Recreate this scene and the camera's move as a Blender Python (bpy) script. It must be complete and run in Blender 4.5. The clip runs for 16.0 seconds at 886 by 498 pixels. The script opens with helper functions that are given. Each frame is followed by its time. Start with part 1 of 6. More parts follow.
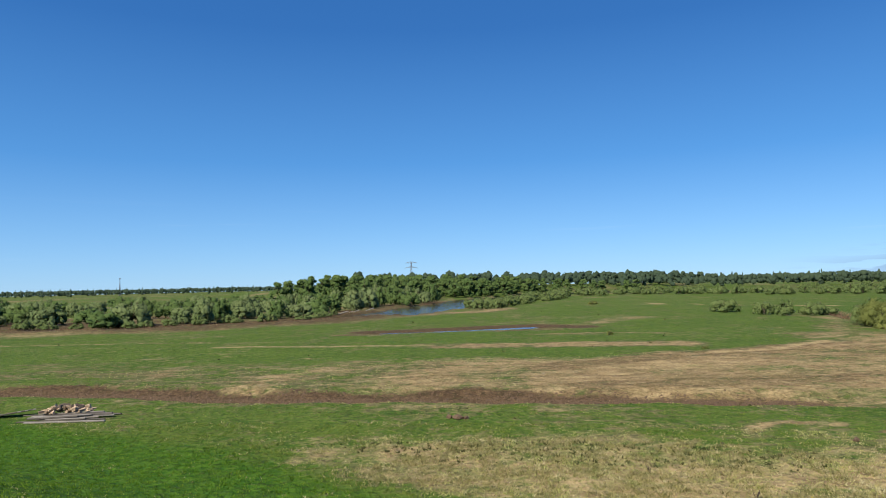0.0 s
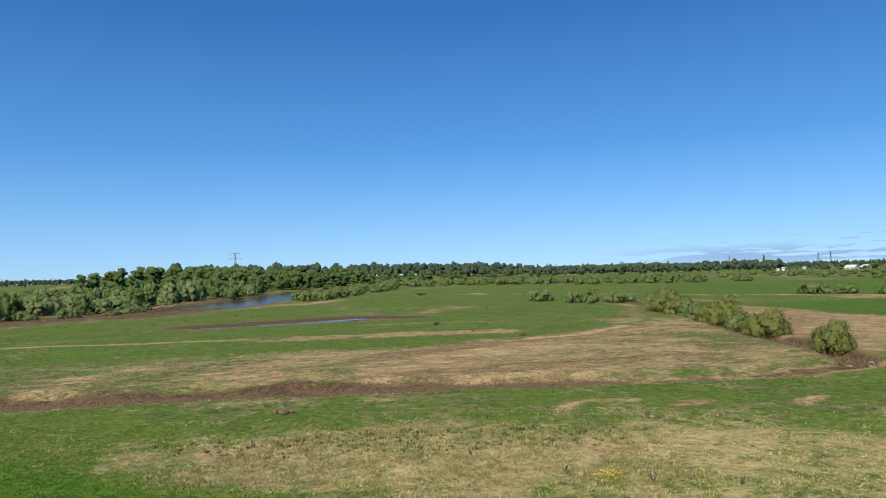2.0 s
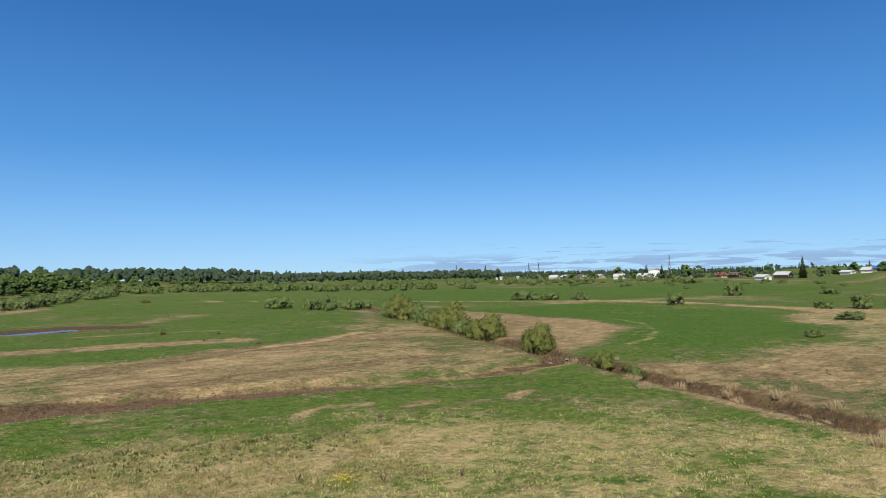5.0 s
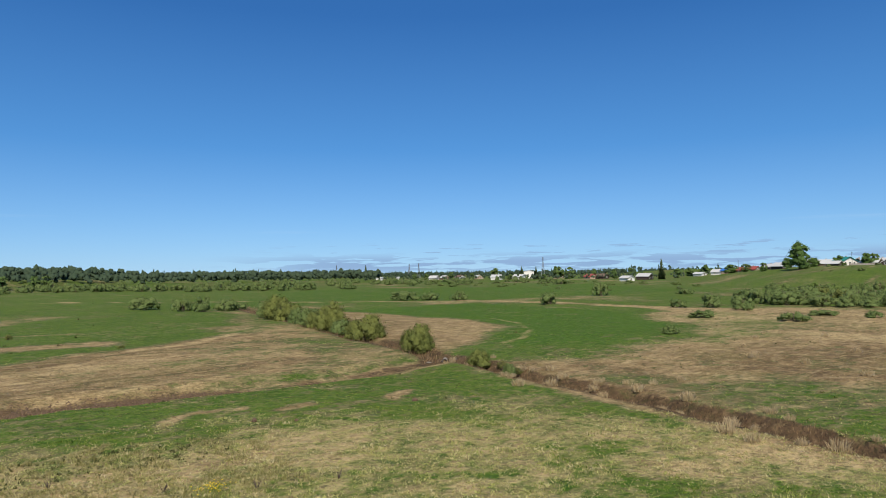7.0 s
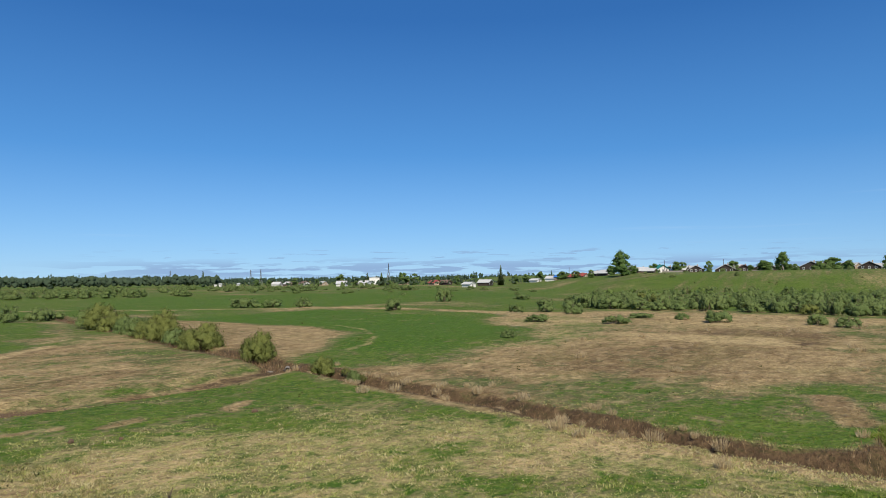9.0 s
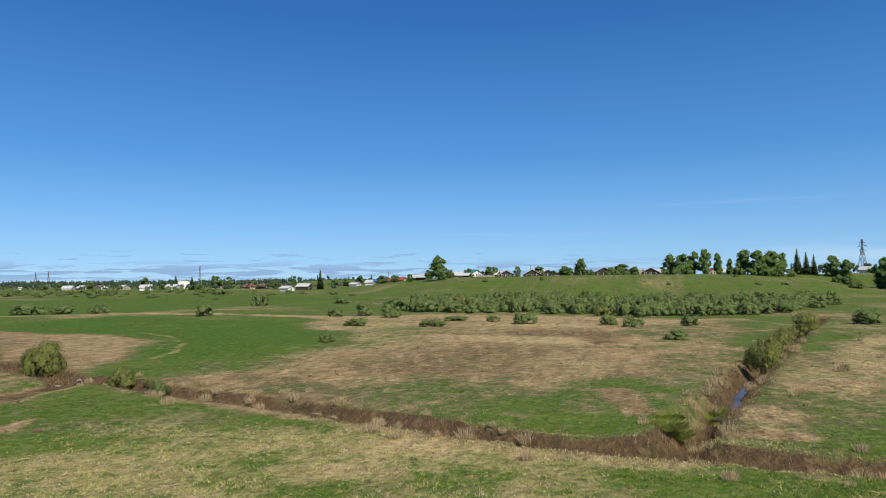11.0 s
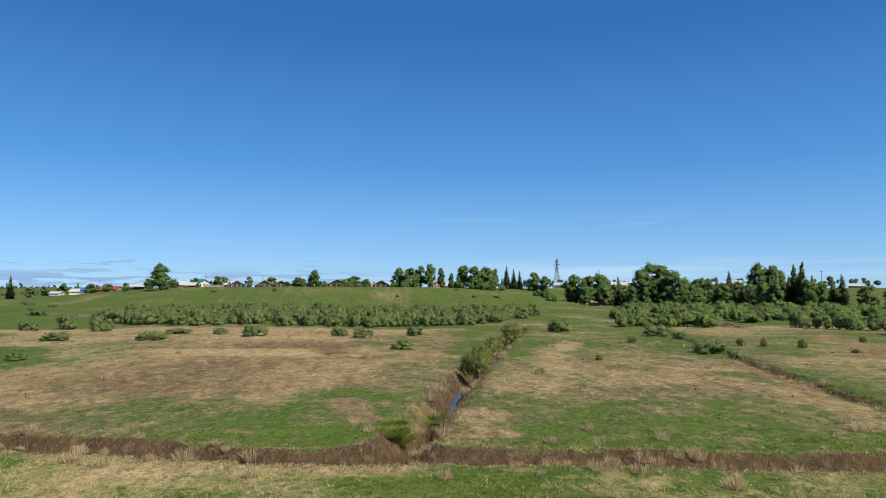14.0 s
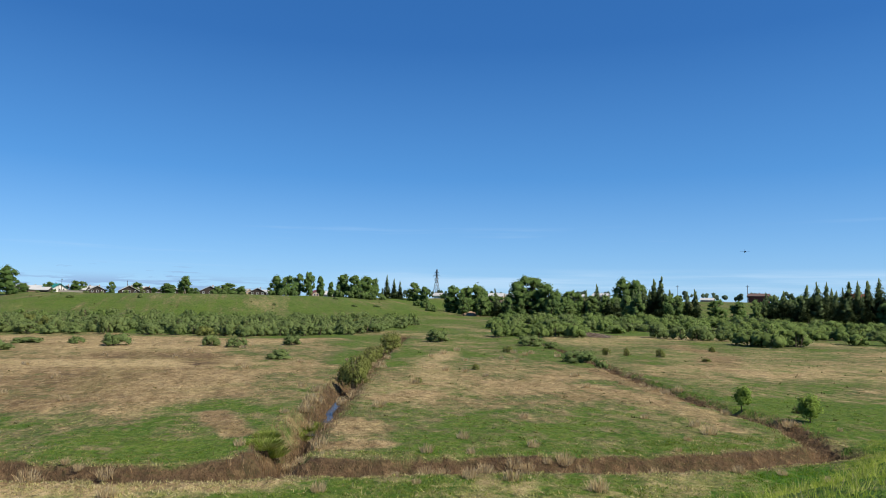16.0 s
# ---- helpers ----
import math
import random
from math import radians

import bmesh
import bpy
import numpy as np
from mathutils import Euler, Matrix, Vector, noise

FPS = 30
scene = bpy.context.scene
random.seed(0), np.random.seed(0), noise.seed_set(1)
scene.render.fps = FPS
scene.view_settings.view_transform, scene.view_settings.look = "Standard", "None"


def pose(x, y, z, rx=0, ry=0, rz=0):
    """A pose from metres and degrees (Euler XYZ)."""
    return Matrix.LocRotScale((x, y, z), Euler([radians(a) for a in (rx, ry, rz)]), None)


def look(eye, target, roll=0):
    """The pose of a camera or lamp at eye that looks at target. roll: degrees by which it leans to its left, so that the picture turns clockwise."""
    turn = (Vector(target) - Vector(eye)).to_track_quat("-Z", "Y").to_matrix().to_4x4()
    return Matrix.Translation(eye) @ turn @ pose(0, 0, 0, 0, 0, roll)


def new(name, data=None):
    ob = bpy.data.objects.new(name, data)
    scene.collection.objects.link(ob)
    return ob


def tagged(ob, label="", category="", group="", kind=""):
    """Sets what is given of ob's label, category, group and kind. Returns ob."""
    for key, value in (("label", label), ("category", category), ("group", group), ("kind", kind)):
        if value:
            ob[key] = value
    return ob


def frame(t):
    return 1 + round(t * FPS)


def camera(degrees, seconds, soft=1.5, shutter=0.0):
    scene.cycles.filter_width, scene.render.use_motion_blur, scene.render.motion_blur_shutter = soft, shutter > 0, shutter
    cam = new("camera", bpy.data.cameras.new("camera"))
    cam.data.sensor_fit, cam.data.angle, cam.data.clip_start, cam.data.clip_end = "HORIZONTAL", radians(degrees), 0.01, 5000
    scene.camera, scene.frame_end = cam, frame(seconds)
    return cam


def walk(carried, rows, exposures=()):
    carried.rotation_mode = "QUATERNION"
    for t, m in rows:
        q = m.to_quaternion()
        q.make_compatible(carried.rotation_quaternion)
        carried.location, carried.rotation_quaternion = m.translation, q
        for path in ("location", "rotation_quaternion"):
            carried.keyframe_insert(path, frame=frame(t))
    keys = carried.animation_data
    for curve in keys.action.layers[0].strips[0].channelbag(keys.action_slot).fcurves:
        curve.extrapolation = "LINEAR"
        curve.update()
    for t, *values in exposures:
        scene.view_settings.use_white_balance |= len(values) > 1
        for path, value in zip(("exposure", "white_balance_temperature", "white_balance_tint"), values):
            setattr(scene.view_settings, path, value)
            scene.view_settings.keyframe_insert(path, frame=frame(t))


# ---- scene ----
cam = camera(66.6, 16.0, 0.9)
EYE, REACH = 6.5, 0.12  # eye over the flood plain; the phone swings on a short arc
# seconds, yaw, pitch, roll
ROWS = [
    (0.0, 0.04, 3.15, 1.30),
    (0.5, -3.52, 3.15, 1.36),
    (1.0, -6.91, 2.89, 1.45),
    (1.5, -10.53, 2.26, 1.58),
    (2.0, -14.38, 2.08, 1.52),
    (2.5, -18.42, 2.05, 1.22),
    (3.0, -22.19, 2.26, 0.94),
    (3.5, -25.03, 2.43, 0.86),
    (4.0, -28.57, 2.34, 0.93),
    (4.2, -30.26, 2.23, 0.95),
    (6.3, -43.50, 2.35, 0.66),
    (6.5, -44.42, 2.24, 0.57),
    (7.0, -46.36, 2.10, 0.70),
    (7.5, -48.88, 1.87, 1.05),
    (8.0, -52.47, 1.80, 1.04),
    (8.2, -54.33, 2.01, 0.98),
    (10.3, -67.39, 2.58, 0.44),
    (10.5, -69.56, 2.64, 0.51),
    (11.0, -74.60, 2.65, 0.53),
    (11.5, -78.50, 2.90, -0.12),
    (12.0, -83.15, 2.82, -0.43),
    (12.5, -86.70, 2.82, -0.31),
    (13.0, -91.59, 2.84, -0.38),
    (13.5, -94.39, 3.25, -0.21),
    (14.0, -96.93, 3.54, -0.14),
    (14.5, -99.41, 3.67, -0.21),
    (15.0, -101.92, 3.78, -0.24),
    (15.5, -104.44, 3.96, -0.55),
    (16.0, -107.06, 4.44, -0.89),
]
walk(cam, [(t, pose(-REACH * math.sin(radians(yaw)), REACH * math.cos(radians(yaw)), EYE, 90 + pitch, roll, yaw)) for t, yaw, pitch, roll in ROWS],
     exposures=((0.0, 0.56), (4.2, 0.51), (6.5, 0.35), (8.2, 0.36), (12.0, 0.43), (16.0, 0.49)))

# ---- world, sun ----
SUN_AZ, SUN_EL = 224.0, 47.0  # clockwise from +y
sun = new("sun", bpy.data.lights.new("sun", "SUN"))
sun.data.energy, sun.data.angle, sun.data.color = 5.0, radians(0.53), (1.0, 0.92, 0.78)
a, e = radians(SUN_AZ), radians(SUN_EL)
sun_way = Vector((math.sin(a) * math.cos(e), math.cos(a) * math.cos(e), math.sin(e)))
sun.matrix_world = look(tuple(sun_way * 100), (0, 0, 0))
world = bpy.data.worlds.new("sky")
scene.world = world
world.use_nodes = True
wn, wl = world.node_tree.nodes, world.node_tree.links
wn.clear()
sky = wn.new("ShaderNodeTexSky")
sky.sky_type, sky.sun_disc = "NISHITA", False
sky.sun_elevation, sky.sun_rotation = e, a
sky.altitude, sky.air_density, sky.dust_density, sky.ozone_density = 100, 1.0, 0.0, 2.0
bg = wn.new("ShaderNodeBackground")
bg.inputs["Strength"].default_value = 0.080
out = wn.new("ShaderNodeOutputWorld")
# thin far cloud bars low over the horizon and a few streaks of cirrus
geo = wn.new("ShaderNodeTexCoord")
sep = wn.new("ShaderNodeSeparateXYZ")
wl.new(geo.outputs["Generated"], sep.inputs[0])


def wmath(op, a, b=0.0, c=0.0):
    n = wn.new("ShaderNodeMath")
    n.operation = op
    for i, v in enumerate((a, b, c)):
        if isinstance(v, (int, float)):
            n.inputs[i].default_value = v
        else:
            wl.new(v, n.inputs[i])
    return n.outputs[0]


def wrange(v, a, b, c=0.0, d=1.0):
    n = wn.new("ShaderNodeMapRange")
    n.interpolation_type = "SMOOTHSTEP"
    wl.new(v, n.inputs[0])
    for i, x in enumerate((a, b, c, d)):
        n.inputs[i + 1].default_value = x
    return n.outputs[0]


def wcloud(scale, zscale, seed, lo, hi):
    m = wn.new("ShaderNodeMapping")
    m.inputs["Scale"].default_value = (scale, scale, zscale)
    m.inputs["Location"].default_value = (seed, seed * 0.7, 0)
    wl.new(geo.outputs["Generated"], m.inputs[0])
    n = wn.new("ShaderNodeTexNoise")
    n.inputs["Scale"].default_value, n.inputs["Detail"].default_value, n.inputs["Roughness"].default_value = 1.0, 5.0, 0.55
    wl.new(m.outputs[0], n.inputs["Vector"])
    return wrange(n.outputs["Fac"], lo, hi)


height = sep.outputs["Z"]
low = wmath("MULTIPLY", wrange(height, -0.01, 0.012), wrange(height, 0.035, 0.016))
side = wmath("ADD", wmath("MULTIPLY", sep.outputs["X"], math.sin(radians(62))), wmath("MULTIPLY", sep.outputs["Y"], math.cos(radians(62))))
bars = wmath("MULTIPLY", wmath("MULTIPLY", wcloud(13, 150, 3.1, 0.47, 0.53), low), wrange(side, 0.80, 0.92))
dash = wmath("MULTIPLY", wmath("MULTIPLY", wcloud(17, 330, 11.7, 0.60, 0.63), wmath("MULTIPLY", wrange(height, 0.018, 0.026), wrange(height, 0.048, 0.036))), wrange(side, 0.84, 0.93))
bars = wmath("MAXIMUM", bars, wmath("MULTIPLY", dash, 0.8))
high = wmath("MULTIPLY", wrange(height, 0.03, 0.05), wrange(height, 0.13, 0.09))
veil_way = wmath("ADD", wmath("MULTIPLY", sep.outputs["X"], math.sin(radians(126))), wmath("MULTIPLY", sep.outputs["Y"], math.cos(radians(126))))
veil = wmath("MULTIPLY", wmath("MULTIPLY", wrange(height, 0.012, 0.026), wrange(height, 0.052, 0.036)), wmath("MULTIPLY", wrange(veil_way, 0.86, 0.97), wcloud(2.5, 60, 5.5, 0.32, 0.6)))
cirrus = wmath("ADD", wmath("MULTIPLY", veil, 0.45), wmath("MULTIPLY", wcloud(2.4, 60, 8.3, 0.60, 0.78), wmath("MULTIPLY", high, 0.16)))
deep = wn.new("ShaderNodeMix")  # the clear, deep blue of a dry spring day
deep.data_type, deep.blend_type = "RGBA", "MULTIPLY"
deep.inputs["Factor"].default_value = 1.0
wl.new(sky.outputs[0], deep.inputs["A"])
tint = wn.new("ShaderNodeMix")  # paler towards the horizon
tint.data_type = "RGBA"
wl.new(wrange(sep.outputs["Z"], -0.02, 0.22), tint.inputs["Factor"])
tint.inputs["A"].default_value, tint.inputs["B"].default_value = (0.45, 0.69, 1.12, 1), (0.285, 0.61, 0.99, 1)
wl.new(tint.outputs["Result"], deep.inputs["B"])
air = wn.new("ShaderNodeValToRGB")  # the even blue of the air, by height
for i, (at, c) in enumerate(((0.0, (0.34, 0.60, 0.92)), (0.08, (0.222, 0.475, 0.81)), (0.18, (0.095, 0.315, 0.69)), (0.36, (0.03, 0.155, 0.46)), (1.0, (0.015, 0.09, 0.32)))):
    el = air.color_ramp.elements[i] if i < 2 else air.color_ramp.elements.new(at)
    el.position, el.color = at, (*c, 1)
wl.new(height, air.inputs["Fac"])
lift = wn.new("ShaderNodeVectorMath")
lift.operation = "SCALE"
lift.inputs["Scale"].default_value = 10.0
wl.new(air.outputs["Color"], lift.inputs[0])
even = wn.new("ShaderNodeMix")
even.data_type = "RGBA"
even.inputs["Factor"].default_value = 0.55
wl.new(deep.outputs["Result"], even.inputs["A"])
wl.new(lift.outputs[0], even.inputs["B"])
mix1 = wn.new("ShaderNodeMix")
mix1.data_type = "RGBA"
wl.new(wmath("MULTIPLY", bars, 0.85), mix1.inputs["Factor"])
wl.new(even.outputs["Result"], mix1.inputs["A"])
mix1.inputs["B"].default_value = (2.6, 4.0, 6.4, 1)
mix2 = wn.new("ShaderNodeMix")
mix2.data_type = "RGBA"
wl.new(cirrus, mix2.inputs["Factor"])
wl.new(mix1.outputs["Result"], mix2.inputs["A"])
mix2.inputs["B"].default_value = (6.0, 7.6, 9.2, 1)
wl.new(mix2.outputs["Result"], bg.inputs["Color"])
wl.new(bg.outputs[0], out.inputs["Surface"])


# ---- materials ----
class Nodes:
    """A small builder for node materials."""

    def __init__(self, name):
        self.mat = bpy.data.materials.new(name)
        self.mat.use_nodes = True
        self.n, self.l = self.mat.node_tree.nodes, self.mat.node_tree.links
        self.bsdf = self.n["Principled BSDF"]

    def put(self, socket, v):
        if isinstance(v, (int, float, tuple)):
            socket.default_value = v if not isinstance(v, tuple) or len(v) != 3 or socket.type == "VECTOR" else (*v, 1)
        else:
            self.l.new(v, socket)

    def noise(self, scale, detail=4.0, rough=0.55, stretch=(1, 1, 1), co="Object"):
        c = self.n.new("ShaderNodeTexCoord")
        m = self.n.new("ShaderNodeMapping")
        m.inputs["Scale"].default_value = stretch
        self.l.new(c.outputs[co], m.inputs[0])
        t = self.n.new("ShaderNodeTexNoise")
        t.inputs["Scale"].default_value, t.inputs["Detail"].default_value, t.inputs["Roughness"].default_value = scale, detail, rough
        self.l.new(m.outputs[0], t.inputs["Vector"])
        return t.outputs["Fac"]

    def ramp(self, v, a, b, c=0.0, d=1.0):
        r = self.n.new("ShaderNodeMapRange")
        self.put(r.inputs[0], v)
        for i, x in enumerate((a, b, c, d)):
            self.put(r.inputs[i + 1], x)
        return r.outputs[0]

    def mix(self, f, a, b):
        m = self.n.new("ShaderNodeMix")
        m.data_type = "RGBA"
        self.put(m.inputs["Factor"], f)
        self.put(m.inputs["A"], a)
        self.put(m.inputs["B"], b)
        return m.outputs["Result"]

    def math(self, op, a, b=0.0):
        m = self.n.new("ShaderNodeMath")
        m.operation = op
        self.put(m.inputs[0], a)
        self.put(m.inputs[1], b)
        return m.outputs[0]

    def bump(self, h, strength=0.5, dist=0.05):
        b = self.n.new("ShaderNodeBump")
        b.inputs["Strength"].default_value, b.inputs["Distance"].default_value = strength, dist
        self.l.new(h, b.inputs["Height"])
        self.l.new(b.outputs[0], self.bsdf.inputs["Normal"])

    def done(self, color, rough=0.9, metal=0.0, spec=0.3):
        self.put(self.bsdf.inputs["Base Color"], color)
        self.put(self.bsdf.inputs["Roughness"], rough)
        self.put(self.bsdf.inputs["Metallic"], metal)
        self.bsdf.inputs["Specular IOR Level"].default_value = spec
        return self.mat

    def attr(self, name, out="Fac"):
        t = self.n.new("ShaderNodeAttribute")
        t.attribute_name = name
        return t.outputs[out]

    def island(self):
        return self.n.new("ShaderNodeNewGeometry").outputs["Random Per Island"]

    def each(self):
        return self.n.new("ShaderNodeObjectInfo").outputs["Random"]


def leaf_material(name, dark, bright, trans=0.45):
    b = Nodes(name)
    c = b.mix(b.ramp(b.island(), 0, 1, 0.15, 0.85), dark, bright)
    c = b.mix(b.ramp(b.each(), 0, 1, 0, 0.45), c, tuple(0.8 * x + 0.2 * y for x, y in zip(bright, (0.16, 0.15, 0.05))))
    c = b.mix(b.ramp(b.noise(0.9, 3), 0.4, 0.65, 0, 0.3), c, dark)
    # fine noise darkens the colour like shaded gaps between the leaves
    tip = b.noise(3.4, 5, 0.7)
    c = b.mix(b.ramp(tip, 0.46, 0.64, 0, 0.28), c, tuple(0.6 * x for x in dark))
    b.bump(tip, 0.5, 0.12)
    b.done(c, 0.8, 0, 0.08)
    t = b.n.new("ShaderNodeBsdfTranslucent")
    b.put(t.inputs["Color"], c)
    m = b.n.new("ShaderNodeMixShader")
    m.inputs[0].default_value = trans
    b.l.new(b.bsdf.outputs[0], m.inputs[1])
    b.l.new(t.outputs[0], m.inputs[2])
    b.l.new(m.outputs[0], b.n["Material Output"].inputs["Surface"])
    return b.mat


def plain_material(name, c, rough=0.8, metal=0.0, var=0.25, scale=6.0, stretch=(1, 1, 1)):
    b = Nodes(name)
    d = tuple(x * (1 - var) for x in c)
    col = b.mix(b.ramp(b.noise(scale, 5, 0.6, stretch), 0.35, 0.65), c, d)
    col = b.mix(b.ramp(b.noise(scale * 7, 3), 0.5, 0.8, 0, 0.4), col, tuple(x * 0.7 for x in c))
    col = b.mix(b.ramp(b.each(), 0, 1, 0, 0.3), col, d)
    b.bump(b.noise(scale * 5, 4), 0.3, 0.01)
    return b.done(col, rough, metal)


def ground_material():
    b = Nodes("meadow_ground")
    co = b.attr("cover", "Color")
    s = b.n.new("ShaderNodeSeparateColor")
    b.l.new(co, s.inputs[0])
    dry, soil, lush = s.outputs
    tone = b.attr("cover", "Alpha")
    fine, mid, big = b.noise(7, 5, 0.7), b.noise(1.1, 6, 0.66), b.noise(0.16, 5, 0.6)
    spot, wisp = b.noise(2.6, 4, 0.65), b.noise(0.45, 7, 0.72, (0.6, 1.5, 1))
    # fresh grass: two greens in drifts, a yellower sort in spots
    g = b.mix(b.ramp(big, 0.40, 0.60), (0.040, 0.088, 0.010), (0.066, 0.114, 0.015))
    g = b.mix(b.ramp(mid, 0.40, 0.60, 0, 0.6), g, (0.105, 0.144, 0.025))
    g = b.mix(b.ramp(spot, 0.48, 0.62, 0, 0.6), g, (0.145, 0.165, 0.044))
    g = b.mix(b.ramp(fine, 0.52, 0.70, 0, 0.6), g, (0.016, 0.038, 0.007))
    g = b.mix(lush, g, b.mix(b.ramp(spot, 0.40, 0.60), (0.026, 0.076, 0.006), (0.062, 0.132, 0.012)))
    # half-dry sward, paler by its tone
    far_h = b.mix(b.ramp(mid, 0.36, 0.60), (0.072, 0.092, 0.026), (0.150, 0.132, 0.062))
    near_h = b.mix(b.ramp(mid, 0.36, 0.60), (0.135, 0.155, 0.042), (0.320, 0.265, 0.120))
    h = b.mix(b.ramp(tone, 0.5, 0.8), far_h, near_h)
    h = b.mix(b.ramp(spot, 0.46, 0.62, 0, 0.6), h, (0.066, 0.094, 0.024))
    h = b.mix(b.ramp(wisp, 0.50, 0.60, 0, 0.45), h, (0.190, 0.145, 0.078))
    h = b.mix(b.ramp(fine, 0.54, 0.66, 0, 0.5), h, (0.045, 0.050, 0.017))
    # dead grass: brown to straw by its tone
    t = b.math("ADD", tone, b.math("MULTIPLY", b.math("SUBTRACT", wisp, 0.5), 1.9))
    d = b.mix(b.ramp(t, 0.15, 0.55), (0.130, 0.086, 0.043), (0.262, 0.185, 0.093))
    d = b.mix(b.ramp(t, 0.5, 0.95), d, (0.400, 0.305, 0.155))
    d = b.mix(b.ramp(mid, 0.52, 0.64, 0, 0.5), d, (0.135, 0.095, 0.045))
    d = b.mix(b.ramp(big, 0.50, 0.62, 0, 0.45), d, (0.185, 0.155, 0.062))
    d = b.mix(b.ramp(fine, 0.50, 0.66, 0, 0.5), d, (0.090, 0.060, 0.029))
    d = b.mix(b.ramp(spot, 0.56, 0.66, 0, 0.55), d, (0.440, 0.340, 0.172))
    # flattened mats of dark litter between bleached wisps
    mat = b.noise(0.8, 7, 0.74, (0.8, 1.2, 1))
    d = b.mix(b.ramp(mat, 0.52, 0.61, 0, 0.42), d, (0.098, 0.062, 0.032))
    d = b.mix(b.ramp(mat, 0.47, 0.38, 0, 0.45), d, (0.430, 0.330, 0.175))
    h = b.mix(b.ramp(mat, 0.54, 0.61, 0, 0.35), h, (0.060, 0.062, 0.022))
    h = b.mix(b.ramp(mat, 0.46, 0.39, 0, 0.45), h, (0.330, 0.275, 0.130))
    # bare earth
    e_ = b.mix(b.ramp(mid, 0.40, 0.60), (0.100, 0.064, 0.035), (0.062, 0.040, 0.023))
    e_ = b.mix(b.ramp(spot, 0.52, 0.66, 0, 0.6), e_, (0.190, 0.130, 0.069))
    e_ = b.mix(b.ramp(fine, 0.52, 0.66, 0, 0.6), e_, (0.038, 0.023, 0.013))
    jag = b.math("ADD", b.math("MULTIPLY", b.math("SUBTRACT", mid, 0.5), 0.9), b.math("MULTIPLY", b.math("SUBTRACT", spot, 0.5), 0.7))
    jag = b.math("ADD", jag, b.math("MULTIPLY", b.math("SUBTRACT", wisp, 0.5), 0.7))
    v = b.math("ADD", dry, jag)
    c = b.mix(b.ramp(v, 0.20, 0.42), g, h)
    c = b.mix(b.ramp(v, 0.46, 0.72), c, d)
    c = b.mix(b.ramp(b.math("ADD", soil, b.math("MULTIPLY", jag, 0.8)), 0.38, 0.62), c, e_)
    drift = b.noise(0.55, 6, 0.7, (1.3, 0.7, 1))
    c = b.mix(b.ramp(drift, 0.53, 0.62, 0, 0.5), c, b.mix(0.5, c, (0.035, 0.045, 0.014)))
    c = b.mix(b.ramp(b.noise(1.9, 4, 0.7), 0.58, 0.64, 0, 0.5), c, (0.032, 0.034, 0.012))
    # small dark flecks paint in the shade between grass tufts
    c = b.mix(b.ramp(b.noise(4.6, 4, 0.7), 0.52, 0.62, 0, 0.55), c, b.mix(0.35, (0.026, 0.030, 0.010), c))
    b.bump(b.math("ADD", b.math("MULTIPLY", spot, 2.0), b.math("MULTIPLY", mid, 2.0)), 0.8, 0.15)
    return b.done(c, 0.95, 0, 0.08)


def water_material(name="river_water", wave=0.30, rough=0.08):
    b = Nodes(name)
    b.bump(b.noise(2.2, 4, 0.6), wave, 0.16)
    m = b.done((0.055, 0.045, 0.032), rough, 0, 0.5)
    b.bsdf.inputs["IOR"].default_value = 1.33
    return m


def blade_material(name, a_, b_, c_):
    b = Nodes(name)
    i = b.island()
    c = b.mix(b.ramp(i, 0, 0.6), a_, b_)
    c = b.mix(b.ramp(i, 0.75, 1.0, 0, 0.8), c, c_)
    c = b.mix(b.ramp(b.noise(0.35, 4), 0.4, 0.65, 0, 0.45), c, b_)
    c = b.mix(b.ramp(b.noise(1.7, 4, 0.65), 0.54, 0.62, 0, 0.3), c, tuple(0.5 * v for v in a_))
    c = b.mix(b.ramp(b.noise(2.3, 3, 0.6), 0.52, 0.62, 0, 0.6), c, c_)
    b.done(c, 0.7, 0, 0.15)
    t = b.n.new("ShaderNodeBsdfTranslucent")
    b.put(t.inputs["Color"], c)
    m = b.n.new("ShaderNodeMixShader")
    m.inputs[0].default_value = 0.45
    b.l.new(b.bsdf.outputs[0], m.inputs[1])
    b.l.new(t.outputs[0], m.inputs[2])
    b.l.new(m.outputs[0], b.n["Material Output"].inputs["Surface"])
    return b.mat


M_GROUND, M_WATER, M_STILL = ground_material(), water_material(), water_material("still_water", 0.012, 0.2)
M_WILLOW = leaf_material("willow_leaves", (0.088, 0.136, 0.044), (0.215, 0.275, 0.098), 0.45)
M_BUSH = leaf_material("green_bush_leaves", (0.09, 0.145, 0.038), (0.2, 0.27, 0.08), 0.45)
M_ALDER = leaf_material("alder_leaves", (0.062, 0.115, 0.035), (0.155, 0.225, 0.07))
M_BANKWILLOW = leaf_material("bank_willow_leaves", (0.095, 0.145, 0.05), (0.25, 0.31, 0.135))
M_OLIVE = leaf_material("budding_willow_leaves", (0.112, 0.138, 0.039), (0.255, 0.28, 0.083), 0.5)
M_BIRCH = leaf_material("broad_leaves", (0.068, 0.128, 0.036), (0.16, 0.245, 0.072), 0.48)
M_SPRUCE = leaf_material("spruce_needles", (0.078, 0.122, 0.052), (0.165, 0.22, 0.09), 0.4)
M_SAPLING = leaf_material("sapling_leaves", (0.13, 0.22, 0.036), (0.26, 0.37, 0.08), 0.55)
# the bluish haze of distance is mixed into these leaf colours
M_FARHAZE = leaf_material("hazed_far_leaves", (0.036, 0.062, 0.042), (0.056, 0.088, 0.052), 0.25)
M_BARK = plain_material("bark", (0.10, 0.075, 0.055))
